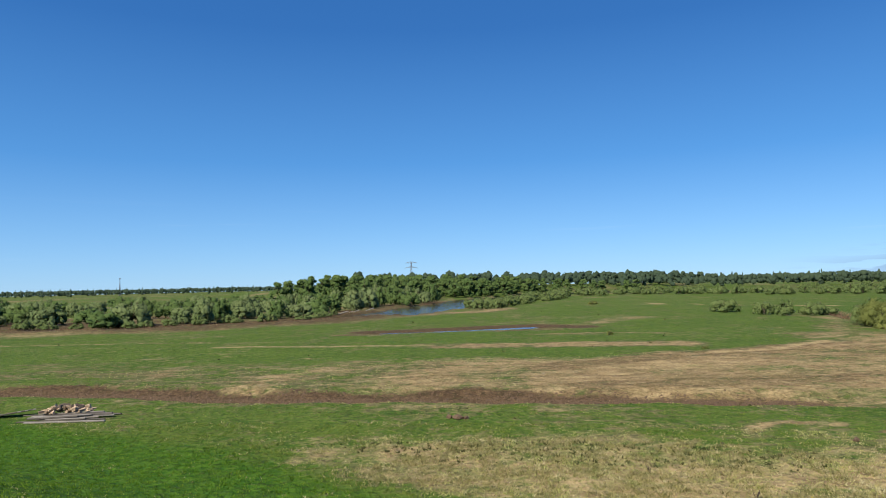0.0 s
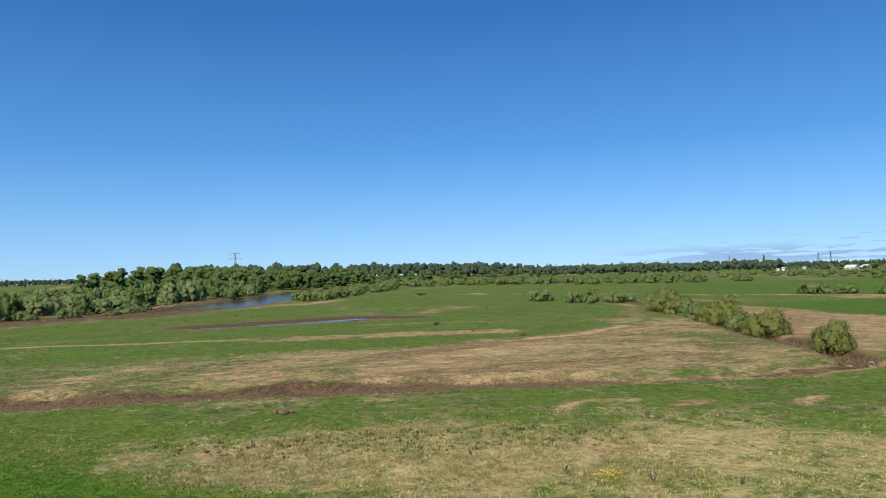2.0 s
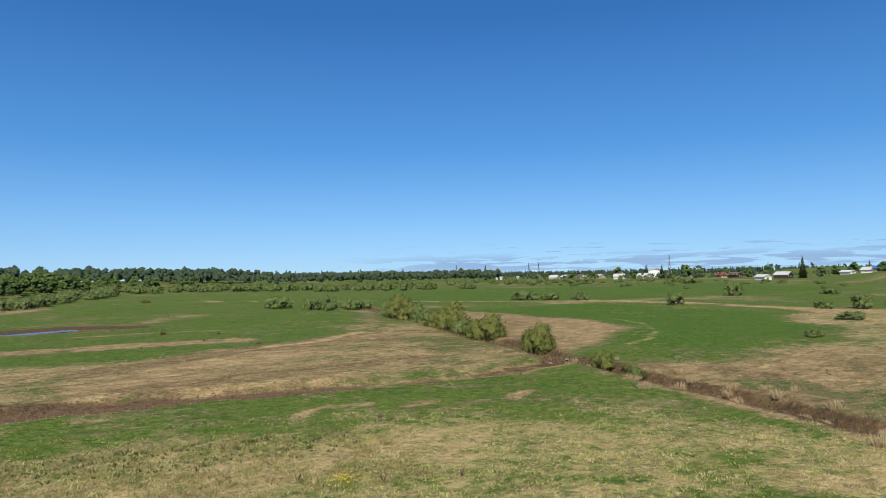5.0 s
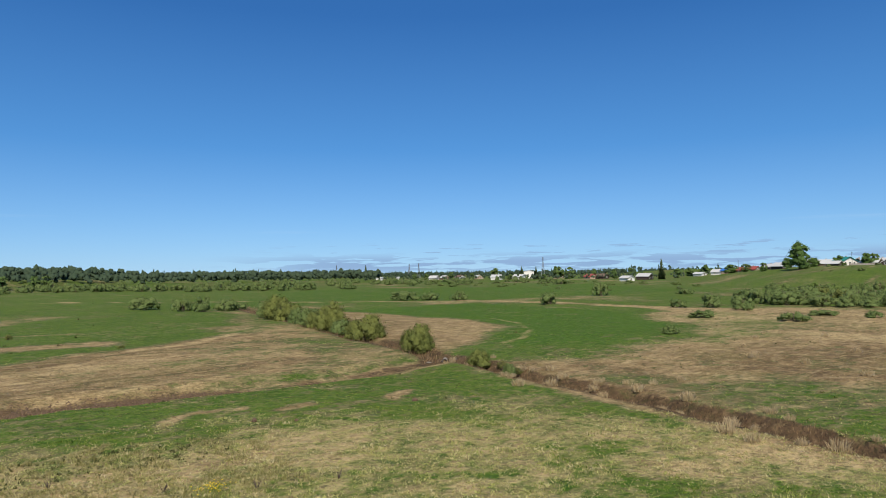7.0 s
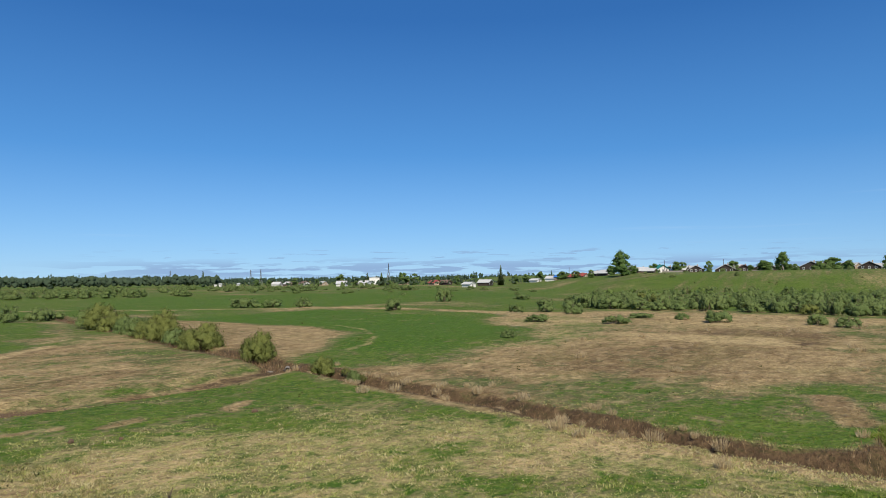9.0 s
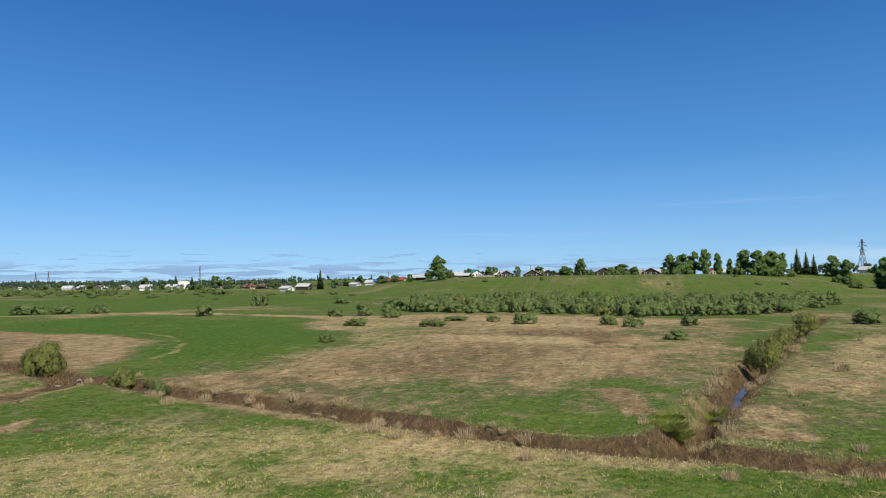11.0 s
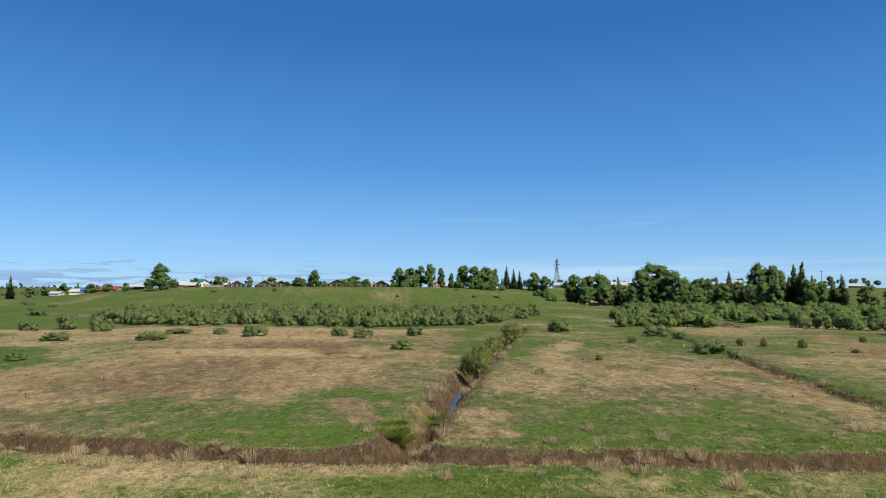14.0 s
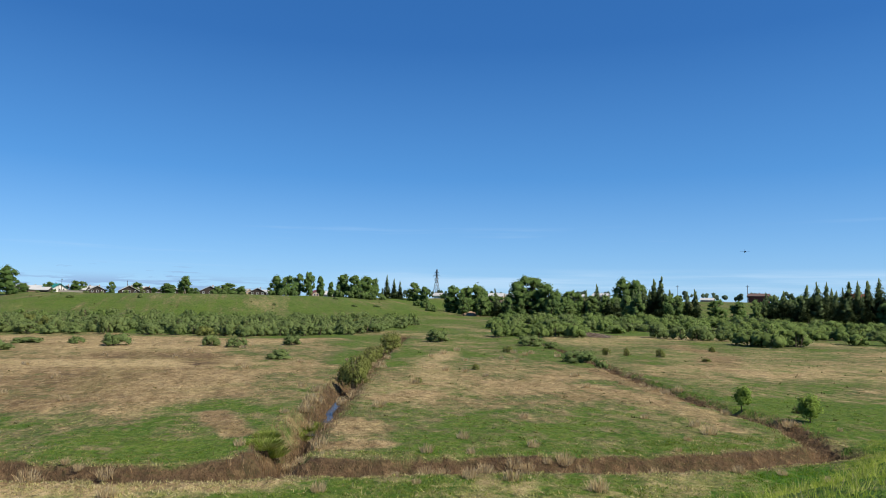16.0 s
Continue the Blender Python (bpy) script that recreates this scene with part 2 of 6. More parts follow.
M_TWIG = plain_material("bare_twigs", (0.15, 0.115, 0.08))
M_STEEL = plain_material("galvanised_steel", (0.27, 0.29, 0.31), 0.55, 0.6)
M_PLANE = plain_material("blue_grey_airframe", (0.10, 0.13, 0.19), 0.45, 0.3)
M_PLANK = plain_material("weathered_plank", (0.32, 0.29, 0.25), 0.85, 0, 0.4, 3, (1, 9, 9))
M_PLANK2 = plain_material("dark_plank", (0.14, 0.12, 0.10), 0.85, 0, 0.4, 3, (1, 9, 9))
M_LOG = plain_material("cut_wood", (0.60, 0.44, 0.29), 0.8, 0, 0.65, 1.5)
M_CONCRETE = plain_material("pale_concrete", (0.22, 0.195, 0.16), 0.9)
# near black: a rubble block, and the shade painted inside the culvert
M_DARK = plain_material("dark_rubble_and_pipe_shade", (0.03, 0.03, 0.03), 0.7)
M_LOGWALL = plain_material("dark_log_wall", (0.05, 0.037, 0.03), 0.8, 0, 0.3, 2, (1, 1, 8))
M_WHITEWALL = plain_material("pale_plaster_wall", (0.72, 0.70, 0.66), 0.8)
M_SANDWALL = plain_material("sand_brick_wall", (0.40, 0.30, 0.21), 0.85)
M_REDWALL = plain_material("dark_red_brick_wall", (0.16, 0.05, 0.04), 0.85)
M_GREYROOF = plain_material("grey_slate_roof", (0.48, 0.48, 0.47), 0.7)
M_REDROOF = plain_material("red_metal_roof", (0.30, 0.065, 0.045), 0.5)
M_BROWNROOF = plain_material("brown_roof", (0.16, 0.10, 0.075), 0.6)
M_TEALROOF = plain_material("teal_metal_roof", (0.03, 0.22, 0.19), 0.45)
M_BLUEROOF = plain_material("blue_metal_roof", (0.04, 0.16, 0.5), 0.45)
M_GLASS = Nodes("window_glass").done((0.03, 0.035, 0.04), 0.08, 0, 0.6)
M_FRAMEPAINT = plain_material("white_window_paint", (0.75, 0.75, 0.73), 0.5)
M_SAND = plain_material("bare_sand", (0.30, 0.20, 0.12), 0.95)
M_LUSHBLADE = blade_material("lush_blades", (0.05, 0.135, 0.008), (0.115, 0.215, 0.014), (0.25, 0.32, 0.05))
M_GREENBLADE = blade_material("meadow_blades", (0.10, 0.165, 0.02), (0.18, 0.24, 0.04), (0.29, 0.33, 0.09))
M_DRYBLADE = blade_material("dry_blades", (0.52, 0.43, 0.22), (0.36, 0.34, 0.13), (0.68, 0.58, 0.35))
M_FIELDBLADE = blade_material("field_straw", (0.36, 0.26, 0.132), (0.22, 0.155, 0.075), (0.52, 0.41, 0.22))
M_PALEBLADE = blade_material("half_dry_blades", (0.24, 0.29, 0.07), (0.39, 0.40, 0.13), (0.60, 0.55, 0.25))
M_REED = blade_material("reed_blades", (0.30, 0.195, 0.105), (0.17, 0.108, 0.056), (0.50, 0.37, 0.22))
# a darker brown than the other reeds, for the far bank
M_DARKREED = blade_material("dark_reed_blades", (0.20, 0.125, 0.07), (0.13, 0.08, 0.045), (0.30, 0.23, 0.12))
M_BROWBLADE = blade_material("brow_blades", (0.22, 0.30, 0.03), (0.34, 0.41, 0.055), (0.55, 0.56, 0.17))
M_SEDGE = blade_material("sedge_blades", (0.17, 0.25, 0.034), (0.27, 0.34, 0.06), (0.40, 0.40, 0.14))
M_STRAW = blade_material("pale_straw", (0.58, 0.46, 0.27), (0.44, 0.34, 0.19), (0.72, 0.60, 0.38))
M_TUSSOCK = blade_material("dark_tussocks", (0.10, 0.105, 0.035), (0.065, 0.075, 0.024), (0.16, 0.145, 0.06))
M_STUBBLE = blade_material("stubble_blades", (0.36, 0.31, 0.14), (0.26, 0.24, 0.085), (0.52, 0.44, 0.24))
M_BRUSH = plain_material("grey_brown_branches", (0.24, 0.18, 0.14))
M_FLOWER = plain_material("yellow_petals", (0.75, 0.55, 0.03), 0.6)


# ---- numeric helpers ----
def lattice(ix, iy, seed):
    h = (ix.astype(np.int64) * 374761393 + iy.astype(np.int64) * 668265263 + seed * 982451653) & 0x7FFFFFFF
    h = ((h ^ (h >> 13)) * 1274126177) & 0x7FFFFFFF
    return ((h ^ (h >> 16)) & 0xFFFFF) / 0xFFFFF


def vnoise(x, y, seed=0):
    ix, iy = np.floor(x), np.floor(y)
    fx, fy = x - ix, y - iy
    fx, fy = fx * fx * (3 - 2 * fx), fy * fy * (3 - 2 * fy)
    a_, b_ = lattice(ix, iy, seed), lattice(ix + 1, iy, seed)
    c_, d_ = lattice(ix, iy + 1, seed), lattice(ix + 1, iy + 1, seed)
    return (a_ * (1 - fx) + b_ * fx) * (1 - fy) + (c_ * (1 - fx) + d_ * fx) * fy


def fbm(x, y, size, seed=0, octaves=4):
    total, amp, s = 0.0, 0.5, 1.0 / size
    for o in range(octaves):
        total = total + amp * vnoise(x * s + 17.3 * o, y * s - 9.1 * o, seed + o)
        amp, s = amp * 0.5, s * 2.03
    return total / (1 - 0.5 ** octaves)


def smooth(a_, b_, v):
    t = np.clip((v - a_) / (b_ - a_), 0, 1)
    return t * t * (3 - 2 * t)


def line_dist(x, y, pts):
    """Distance to a polyline, and how far along it (0 to 1)."""
    best, where, n = np.full(np.shape(x), 1e9), np.zeros(np.shape(x)), len(pts) - 1
    for i in range(n):
        (ax, ay), (bx, by) = pts[i], pts[i + 1]
        dx, dy = bx - ax, by - ay
        t = np.clip(((x - ax) * dx + (y - ay) * dy) / (dx * dx + dy * dy), 0, 1)
        d = np.hypot(x - ax - t * dx, y - ay - t * dy)
        where = np.where(d < best, (i + t) / n, where)
        best = np.minimum(best, d)
    return best, where


def poly_dist(x, y, pts):
    """Signed distance to a polygon, minus inside."""
    d, _ = line_dist(x, y, [*pts, pts[0]])
    inside = np.zeros(np.shape(x), bool)
    for (ax, ay), (bx, by) in zip(pts, [*pts[1:], pts[0]]):
        cross = ((ay > y) != (by > y)) & (x < (bx - ax) * (y - ay) / (by - ay + 1e-12) + ax)
        inside ^= cross
    return np.where(inside, -d, d)


# ---- plan of the land ----
MOUND = [(0.7, 1.5), (-14, 8.4), (-44, 27), (-120, 34), (-120, -120), (60, -120), (24, -45), (10.6, -19.5), (5.6, -7.9), (4.1, -4.5), (2.8, -1.6), (1.8, 0.4)]
BAND = [(-120, 66), (-60, 54), (-30, 46.3), (-20, 44.4), (-10, 41.6), (3, 39.8), (12, 39.2), (20, 37.6), (30, 36.3), (38.6, 37.3)]
ROWDITCH = [(75, 132), (66, 112), (60, 95), (54, 79), (48, 64), (44, 52.5), (40, 41), (38.6, 37.3)]
DITCH = [(38.6, 37.3), (37.7, 32), (35.7, 26), (33.6, 18.8), (31, 12.9), (28.9, 7.5), (27.5, 3.8), (26.9, -1), (26, -6.4), (24.7, -12.8), (23.5, -19.6), (24.4, -25.8)]
DITCH3 = [(24.4, -25.8), (29.4, -28.4), (34.9, -29.3), (48.5, -32.7), (68.4, -38.4), (95, -46), (135, -57)]
CREEK = [(27.0, -1), (31.3, -2.5), (34, -3.2), (40.3, -5.2), (53, -8.5), (77, -15.6), (92, -20.4), (126, -31)]
RIVER = [(-420, 60), (-200, 104), (-86, 128), (-50, 128.5), (-30, 142), (-15, 168), (-9, 195), (-2, 230), (8, 275), (18, 335), (60, 420), (150, 520)]
RIVERBANK = [(-300, 68), (-180, 98), (-86, 120), (-52, 120.5), (-32, 130), (-20, 146), (-12, 158)]
POND = [(-9, 96.2), (-6.4, 96.8), (-2, 97.4), (3, 98.6), (8, 100.6), (14, 103.2)]
HILLFOOT = [(900, 640), (690, 345), (490, 232), (356, 168), (272, 112), (252, 30), (240, -45), (256, -92), (312, -122), (262, -140), (215, -185), (170, -260), (120, -420), (900, -420), (900, 700)]
WESTHILL = [(-75, 300), (-40, 262), (-16, 270), (-4, 330), (20, 385), (120, 500), (300, 620), (200, 900), (-300, 900), (-200, 480)]


def heights(x, y):
    z = 0.5 * (fbm(x, y, 22, 3) - 0.5) + 0.12 * (fbm(x, y, 2.4, 7, 3) - 0.5)
    # the hill with the village, and the wooded rise across the river
    d = -poly_dist(x + 24 * (fbm(x, y, 60, 11) - 0.5), y + 24 * (fbm(x, y, 60, 12) - 0.5), HILLFOOT)
    z = z + 8.2 * smooth(0, 88, d) + 0.9 * smooth(100, 500, d) + 0.7 * (fbm(x, y, 30, 15) - 0.5) * smooth(0, 50, d)
    d = -poly_dist(x, y, WESTHILL)
    z = z + 5.0 * smooth(0, 60, d)
    r = np.hypot(x, y)
    z = z + 3.0 * smooth(900, 1800, r) * smooth(-0.3, 0.3, y / (r + 1))
    # the mound the camera stands on
    d = poly_dist(x, y, MOUND) + 1.2 * (fbm(x, y, 7, 21) - 0.5)
    w = 17.0 - 8.0 * smooth(2, -12, y)
    z = z + 4.85 * (1 - smooth(-1.0, 1.0, d / w * 2 - 1 + 0.15)) * (0.97 + 0.06 * fbm(x, y, 3, 24))
    # ditches
    wob = 1.3 * (fbm(x, y, 2.4, 31) - 0.5)
    for line, depth, half in ((DITCH, 0.55, 1.3), (DITCH3, 0.55, 0.9), (ROWDITCH, 0.5, 1.4), (CREEK, 1.2, 1.15), (POND, 0.75, 1.9)):
        d, _ = line_dist(x, y, line)
        z = z - depth * (1 - smooth(0.25, 1.0, (d + wob) / half)) * smooth(0.6, 3.0, np.hypot(x - 38.9, y - 37.0))
    d, _ = line_dist(x, y, BAND)
    z = z - 0.45 * (1 - smooth(0.2, 1.0, (d + wob) / 3.0))
    d, t = line_dist(x, y, RIVERBANK)
    z = z + 0.6 * (1 - smooth(0.0, 1.0, d / 6.0))
    d, t = line_dist(x, y, RIVER)
    z = z - 2.2 * (1 - smooth(0.75, 1.2, (d + 5 * (fbm(x, y, 14, 33) - 0.5)) / (2.6 + 7.7 * smooth(148, 184, y)))) - 0.25 * (1 - smooth(14, 40, d))
    return z


def height_at(x, y):
    return float(heights(np.array([float(x)]), np.array([float(y)]))[0])


# cover: outline, softness, (dry, soil, lush, tone); tone runs from brown to straw
AREAS = [
    ([(-140, 100), (-80, 106), (-8, 95), (22, 92), (60, 138), (200, 240), (160, 330), (40, 300), (18, 190), (-14, 140), (-46, 114), (-160, 80)], 6, (0.17, 0.0, 0.05, 0.5)),
    ([(-8, 95), (24, 92), (62, 138), (57, 86), (36, 66), (20, 61), (-12, 62), (-70, 64), (-90, 98)], 3, (0.13, 0.0, 0.1, 0.5)),
    ([(62, 138), (170, 240), (330, 200), (220, 90), (122, 108), (100, 120)], 6, (0.12, 0.0, 0.4, 0.5)),
]
AREAS += [
    ([(-240, 112), (-92, 126), (-52, 128), (-34, 140), (-22, 162), (-16, 200), (-34, 226), (-70, 190), (-130, 180), (-240, 170)], 4, (0.6, 0.55, 0.0, 0.3)),
    ([(-34, 148), (-14, 172), (-4, 215), (6, 275), (-4, 320), (-24, 260), (-44, 190)], 4, (0.6, 0.5, 0.0, 0.4)),
    ([(-60, 64), (-50, 52), (-14, 46), (8, 44), (16, 56), (-4, 57), (-16, 61)], 3.5, (0.50, 0.10, 0.0, 0.55)),
]
AREAS += [
    ([(4, 41), (16, 39.2), (31.5, 38.1), (40.7, 40.3), (46, 58), (56, 86), (63, 113), (58.5, 104), (44.7, 81.2), (32.6, 65.1), (23, 60.6), (14.8, 58.3), (8, 50)], 3.5, (0.68, 0.10, 0.0, 0.60)),
    ([(52, 74), (60, 100), (60, 104), (48, 84), (40, 70)], 3, (0.50, 0.05, 0.0, 0.6)),
    ([(74, 95), (76, 66), (62, 50), (46, 41), (40, 40), (46, 55), (60, 92)], 1.6, (0.95, 0.10, 0.0, 0.55)),
    ([(46, 40), (56, 44), (66, 52), (70, 62), (77, 98), (112, 100), (98, 54), (76, 36), (53, 31)], 2.5, (0.06, 0.0, 0.55, 0.5)),
]
AREAS += [
    ([(41, 27), (59, 28), (78, 33), (96, 50), (112, 52), (120, 10), (110, -14), (66, -9), (52, -1), (37, 6), (33, 13)], 2.5, (0.78, 0.12, 0.0, 0.62)),
    ([(60, 27), (78, 32), (94, 46), (104, 40), (90, 26), (72, 22)], 3, (0.52, 0.0, 0.0, 0.8)),
    ([(46.2, 2.9), (66.5, 4.3), (69, 19.5), (62, 24), (50, 21), (44, 14)], 5, (0.82, 0.18, 0.0, 0.38)),
    ([(72, -2), (86, 0), (88, 14), (80, 15), (72, 8)], 3, (0.9, 0.30, 0.0, 0.25)),
]
AREAS += [
    ([(70, 20), (78, 22), (77, 6), (71, 5)], 1.6, (0.85, 0.0, 0.0, 0.95)),
    ([(56, -3), (72, -7), (104, -14), (112, -6), (96, -1), (70, 1)], 3, (0.55, 0.05, 0.0, 0.6)),
    ([(31.4, 3.6), (36, 3.4), (40, 3.0), (48, 0.7), (61.9, -3.2), (66, -7.5), (59.8, -8.2), (41, -4.2), (34.7, -1.4), (29.6, -0.6), (29.4, 3)], 2.0, (0.36, 0.0, 0.0, 0.5)),
    ([(29, 5), (33, 13), (38, 7), (34, 4)], 1.5, (0.42, 0.04, 0.0, 0.6)),
    ([(38, 32), (44, 28), (42, 20), (36, 12), (32, 10), (35, 22)], 1.5, (0.72, 0.22, 0.0, 0.4)),
]
AREAS += [
    ([(34, 12), (40, 15), (45, 9), (40, 6)], 2, (0.46, 0.05, 0.0, 0.55)),
    ([(27, -3), (50, -10), (92, -23), (130, -35), (130, -54), (70, -37), (36, -27), (25, -23)], 3, (0.43, 0.06, 0.0, 0.6)),
    ([(40, -16), (52, -19), (64, -25), (66, -33), (46, -28), (38, -22)], 3, (0.6, 0.12, 0.0, 0.55)),
    ([(28, -4), (34, -5), (33, -14), (26, -22)], 2, (0.32, 0.0, 0.0, 0.5)),
    ([(40, -30), (80, -42), (130, -58), (120, -110), (60, -90), (36, -50)], 4, (0.47, 0.1, 0.0, 0.6)),
]
AREAS += [
    ([(-9, 38), (10, 37), (28, 35), (37, 35), (36, 27), (32, 20), (26, 20), (17, 27), (2, 30), (-12, 32), (-25, 38)], 2.5, (0.20, 0.0, 0.05, 0.5)),
    ([(-10, 29.5), (-3, 29.4), (2, 28.2), (10, 27), (17, 24), (17, 20), (12, 16), (8, 16), (-3, 23)], 2.0, (0.50, 0.08, 0.05, 0.68)),
    ([(13, 24), (19, 25), (25, 19), (29, 13), (28, 6), (24, 1), (16, 4), (10, 15)], 2.5, (0.56, 0.05, 0.0, 0.85)),
    ([(26, 4), (25, -8), (23, -22), (10, -22), (14, 0), (20, 8)], 2.5, (0.30, 0.03, 0.0, 0.7)),
]
AREAS += [
    ([(-2.5, 21.6), (-5, 24.1), (-9.3, 27.4), (-15, 31.2), (-23, 35.2), (-50, 52), (-80, 40), (-20, 0), (4, 8)], 1.2, (0.02, 0.0, 1.0, 0.5)),
    ([(12, -13), (19, -15), (22, -20), (26, -31), (30, -60), (0, -60), (0, 0)], 2.0, (0.1, 0.0, 1.0, 0.5)),
]
STROKES = [
    (RIVERBANK, 5.0, (0.9, 0.28, 0.0, 0.45)),
    ([(-12, 158), (-2, 165), (8, 172), (17, 184)], 5.0, (0.9, 0.2, 0.0, 0.55)),
    ([(-1, 74), (6, 73.6), (12, 72.6), (19, 71.4), (24, 70)], 3.2, (0.85, 0.15, 0.0, 0.55)),
    ([(-26, 78), (-16, 77), (-8, 75.5), (-2, 74.5)], 0.9, (0.55, 0.0, 0.0, 0.8)),
    ([(-60, 88), (-40, 86), (-20, 84)], 0.9, (0.45, 0.0, 0.0, 0.7)),
    ([(8, 87), (20, 90), (27, 86)], 1.2, (0.6, 0.05, 0.0, 0.6)),
    ([(-10, 99), (-2, 101.5), (6, 105), (14, 107), (20, 103)], 4.0, (0.6, 0.85, 0.0, 0.3)),
]
STROKES += [
    ([(-14, 93.5), (-4, 93.8), (6, 95.6), (16, 99)], 2.0, (0.6, 0.5, 0.0, 0.3)),
    ([(22, 108), (30, 118), (36, 124)], 2.5, (0.6, 0.2, 0.0, 0.6)),
    ([(58, 204), (71.7, 184.6), (85, 160), (96.6, 137.5), (110, 118), (120, 104)], 1.6, (0.8, 0.0, 0.0, 0.9)),
    ([(122, 108), (120, 84), (116, 60), (112, 50)], 3.6, (0.95, 0.1, 0.0, 0.75)),
    ([(112, 50), (118, 36), (118, 16), (112, -6), (112, -14)], 4.5, (0.95, 0.15, 0.0, 0.72)),
    ([(74, 61), (70, 53.5), (62, 45.7), (54.6, 41), (49, 39.7)], 0.45, (0.42, 0.0, 0.0, 0.9)),
]
STROKES += [
    ([(8, 53), (18, 57.4), (28, 61.4), (36, 66)], 2.2, (0.75, 0.34, 0.0, 0.28)),
    ([(24, 60.5), (31, 63), (38, 68.5)], 0.8, (0.9, 0.1, 0.0, 0.9)),
    ([(10, 44), (20, 44.5), (30, 45)], 2.4, (0.72, 0.22, 0.0, 0.35)),
    ([(38, 34.4), (30, 34.6), (22, 36), (10, 38)], 0.5, (0.9, 0.0, 0.0, 0.85)),
    ([(12.6, 28.6), (13.6, 30.4), (15.4, 31.2), (17.5, 30.4)], 0.3, (0.9, 0.1, 0.0, 0.7)),
    ([(18.6, 28.6), (20.4, 29.0)], 0.45, (0.9, 0.3, 0.0, 0.5)),
    ([(24.6, 27.4), (26.4, 28.2)], 0.5, (0.9, 0.2, 0.0, 0.6)),
]
STROKES += [
    ([(40.5, 0.9), (37.4, 0.5), (34.4, -0.4)], 0.9, (0.95, 0.42, 0.0, 0.45)),
    ([(44, -10), (46, -12.6)], 1.6, (0.9, 0.2, 0.0, 0.6)),
    ([(36.5, -5.6), (34.5, -6.4)], 1.7, (0.95, 0.2, 0.0, 0.55)),
    ([(30.6, -4.0), (30.2, -6.4)], 0.8, (0.95, 0.3, 0.0, 0.5)),
    ([(55, -16), (68, -20), (82, -26)], 1.6, (0.7, 0.0, 0.0, 0.8)),
    ([(48, -22), (54, -28)], 3.0, (0.8, 0.1, 0.0, 0.6)),
    ([(62, -50), (76, -62), (92, -66)], 2.4, (0.8, 0.3, 0.0, 0.3)),
    ([(36, 27.5), (33, 20.5), (30.4, 14.5), (28.0, 9), (26.3, 4), (25.4, -1)], 1.3, (0.95, 0.15, 0.0, 0.6)),
]
STROKES += [
    ([(47, -27), (41, -26.6), (35, -26.8), (30, -25.6)], 1.6, (0.8, 0.2, 0.0, 0.6)),
    ([(60, -34), (50, -31.5), (40, -29.6)], 1.2, (0.85, 0.4, 0.0, 0.4)),
    (BAND[:6], 2.5, (0.6, 0.88, 0.0, 0.3)),
    (BAND[5:8], 1.7, (0.8, 0.72, 0.0, 0.3)),
    (BAND[7:], 1.3, (0.9, 0.55, 0.0, 0.4)),
    (ROWDITCH, 1.8, (0.6, 0.7, 0.0, 0.4)),
    (DITCH, 1.4, (0.7, 0.95, 0.0, 0.3)),
    (DITCH3, 0.7, (0.5, 0.9, 0.0, 0.3)),
    (CREEK, 1.3, (0.7, 0.7, 0.0, 0.5)),
]


def cover(x, y):
    """Dry, soil and lush share of the ground at each place, and the tone of its dead grass."""
    n1, n2 = fbm(x, y, 14, 41) - 0.5, fbm(x, y, 3.2, 45) - 0.5
    dry, soil, lush, tone = 0.22 + 0.4 * n1, 0.03 + 0 * x, 0.05 + 0 * x, 0.5 + 0 * x
    wx, wy = 5 * (fbm(x, y, 7, 51) - 0.5) + 1.4 * n2, 5 * (fbm(x, y, 7, 55) - 0.5) + 1.4 * n2

    def lay(k, v):
        nonlocal dry, soil, lush, tone
        dry, soil, lush, tone = (old + (to - old) * k for old, to in zip((dry, soil, lush, tone), v))

    d = -poly_dist(x, y, HILLFOOT)
    lay(smooth(-10, 15, d), (0.24, 0.0, 0.0, 0.5))
    for pts, soft, v in AREAS:
        s = min(1.0, soft / 3)
        lay(smooth(soft, -soft, poly_dist(x + wx * s, y + wy * s, pts)), v)
    n3 = fbm(x, y, 1.3, 47, 3) - 0.5
    n4 = fbm(x, y, 6.0, 49, 4) - 0.5
    dry = dry + 0.7 * n1 * smooth(0.05, 0.3, dry) + 0.6 * n2 + 0.35 * n3
    soil = soil + (0.9 * n2 + 0.8 * n4) * smooth(0.04, 0.2, soil)
    tone = tone + 0.5 * n1 + 0.5 * n4
    for pts, half, v in STROKES:
        s = min(1.0, half / 2.5)
        d, _ = line_dist(x + wx * s * 0.3, y + wy * s * 0.3, pts)
        lay((1 - smooth(half * 0.35, half * 1.5, d + 1.6 * s * n2)) * (1 if v[1] > 0.65 else 0.4 + 0.6 * smooth(0.30, 0.46, fbm(x, y, 4.5, 61))), v)
    d, _ = line_dist(x + wx, y + wy, RIVER)
    lay(1 - smooth(9, 17, d), (0.6, 0.6, 0.0, 0.4))
    return np.clip(dry, 0, 1), np.clip(soil, 0, 1), np.clip(lush, 0, 1), np.clip(tone, 0, 1)


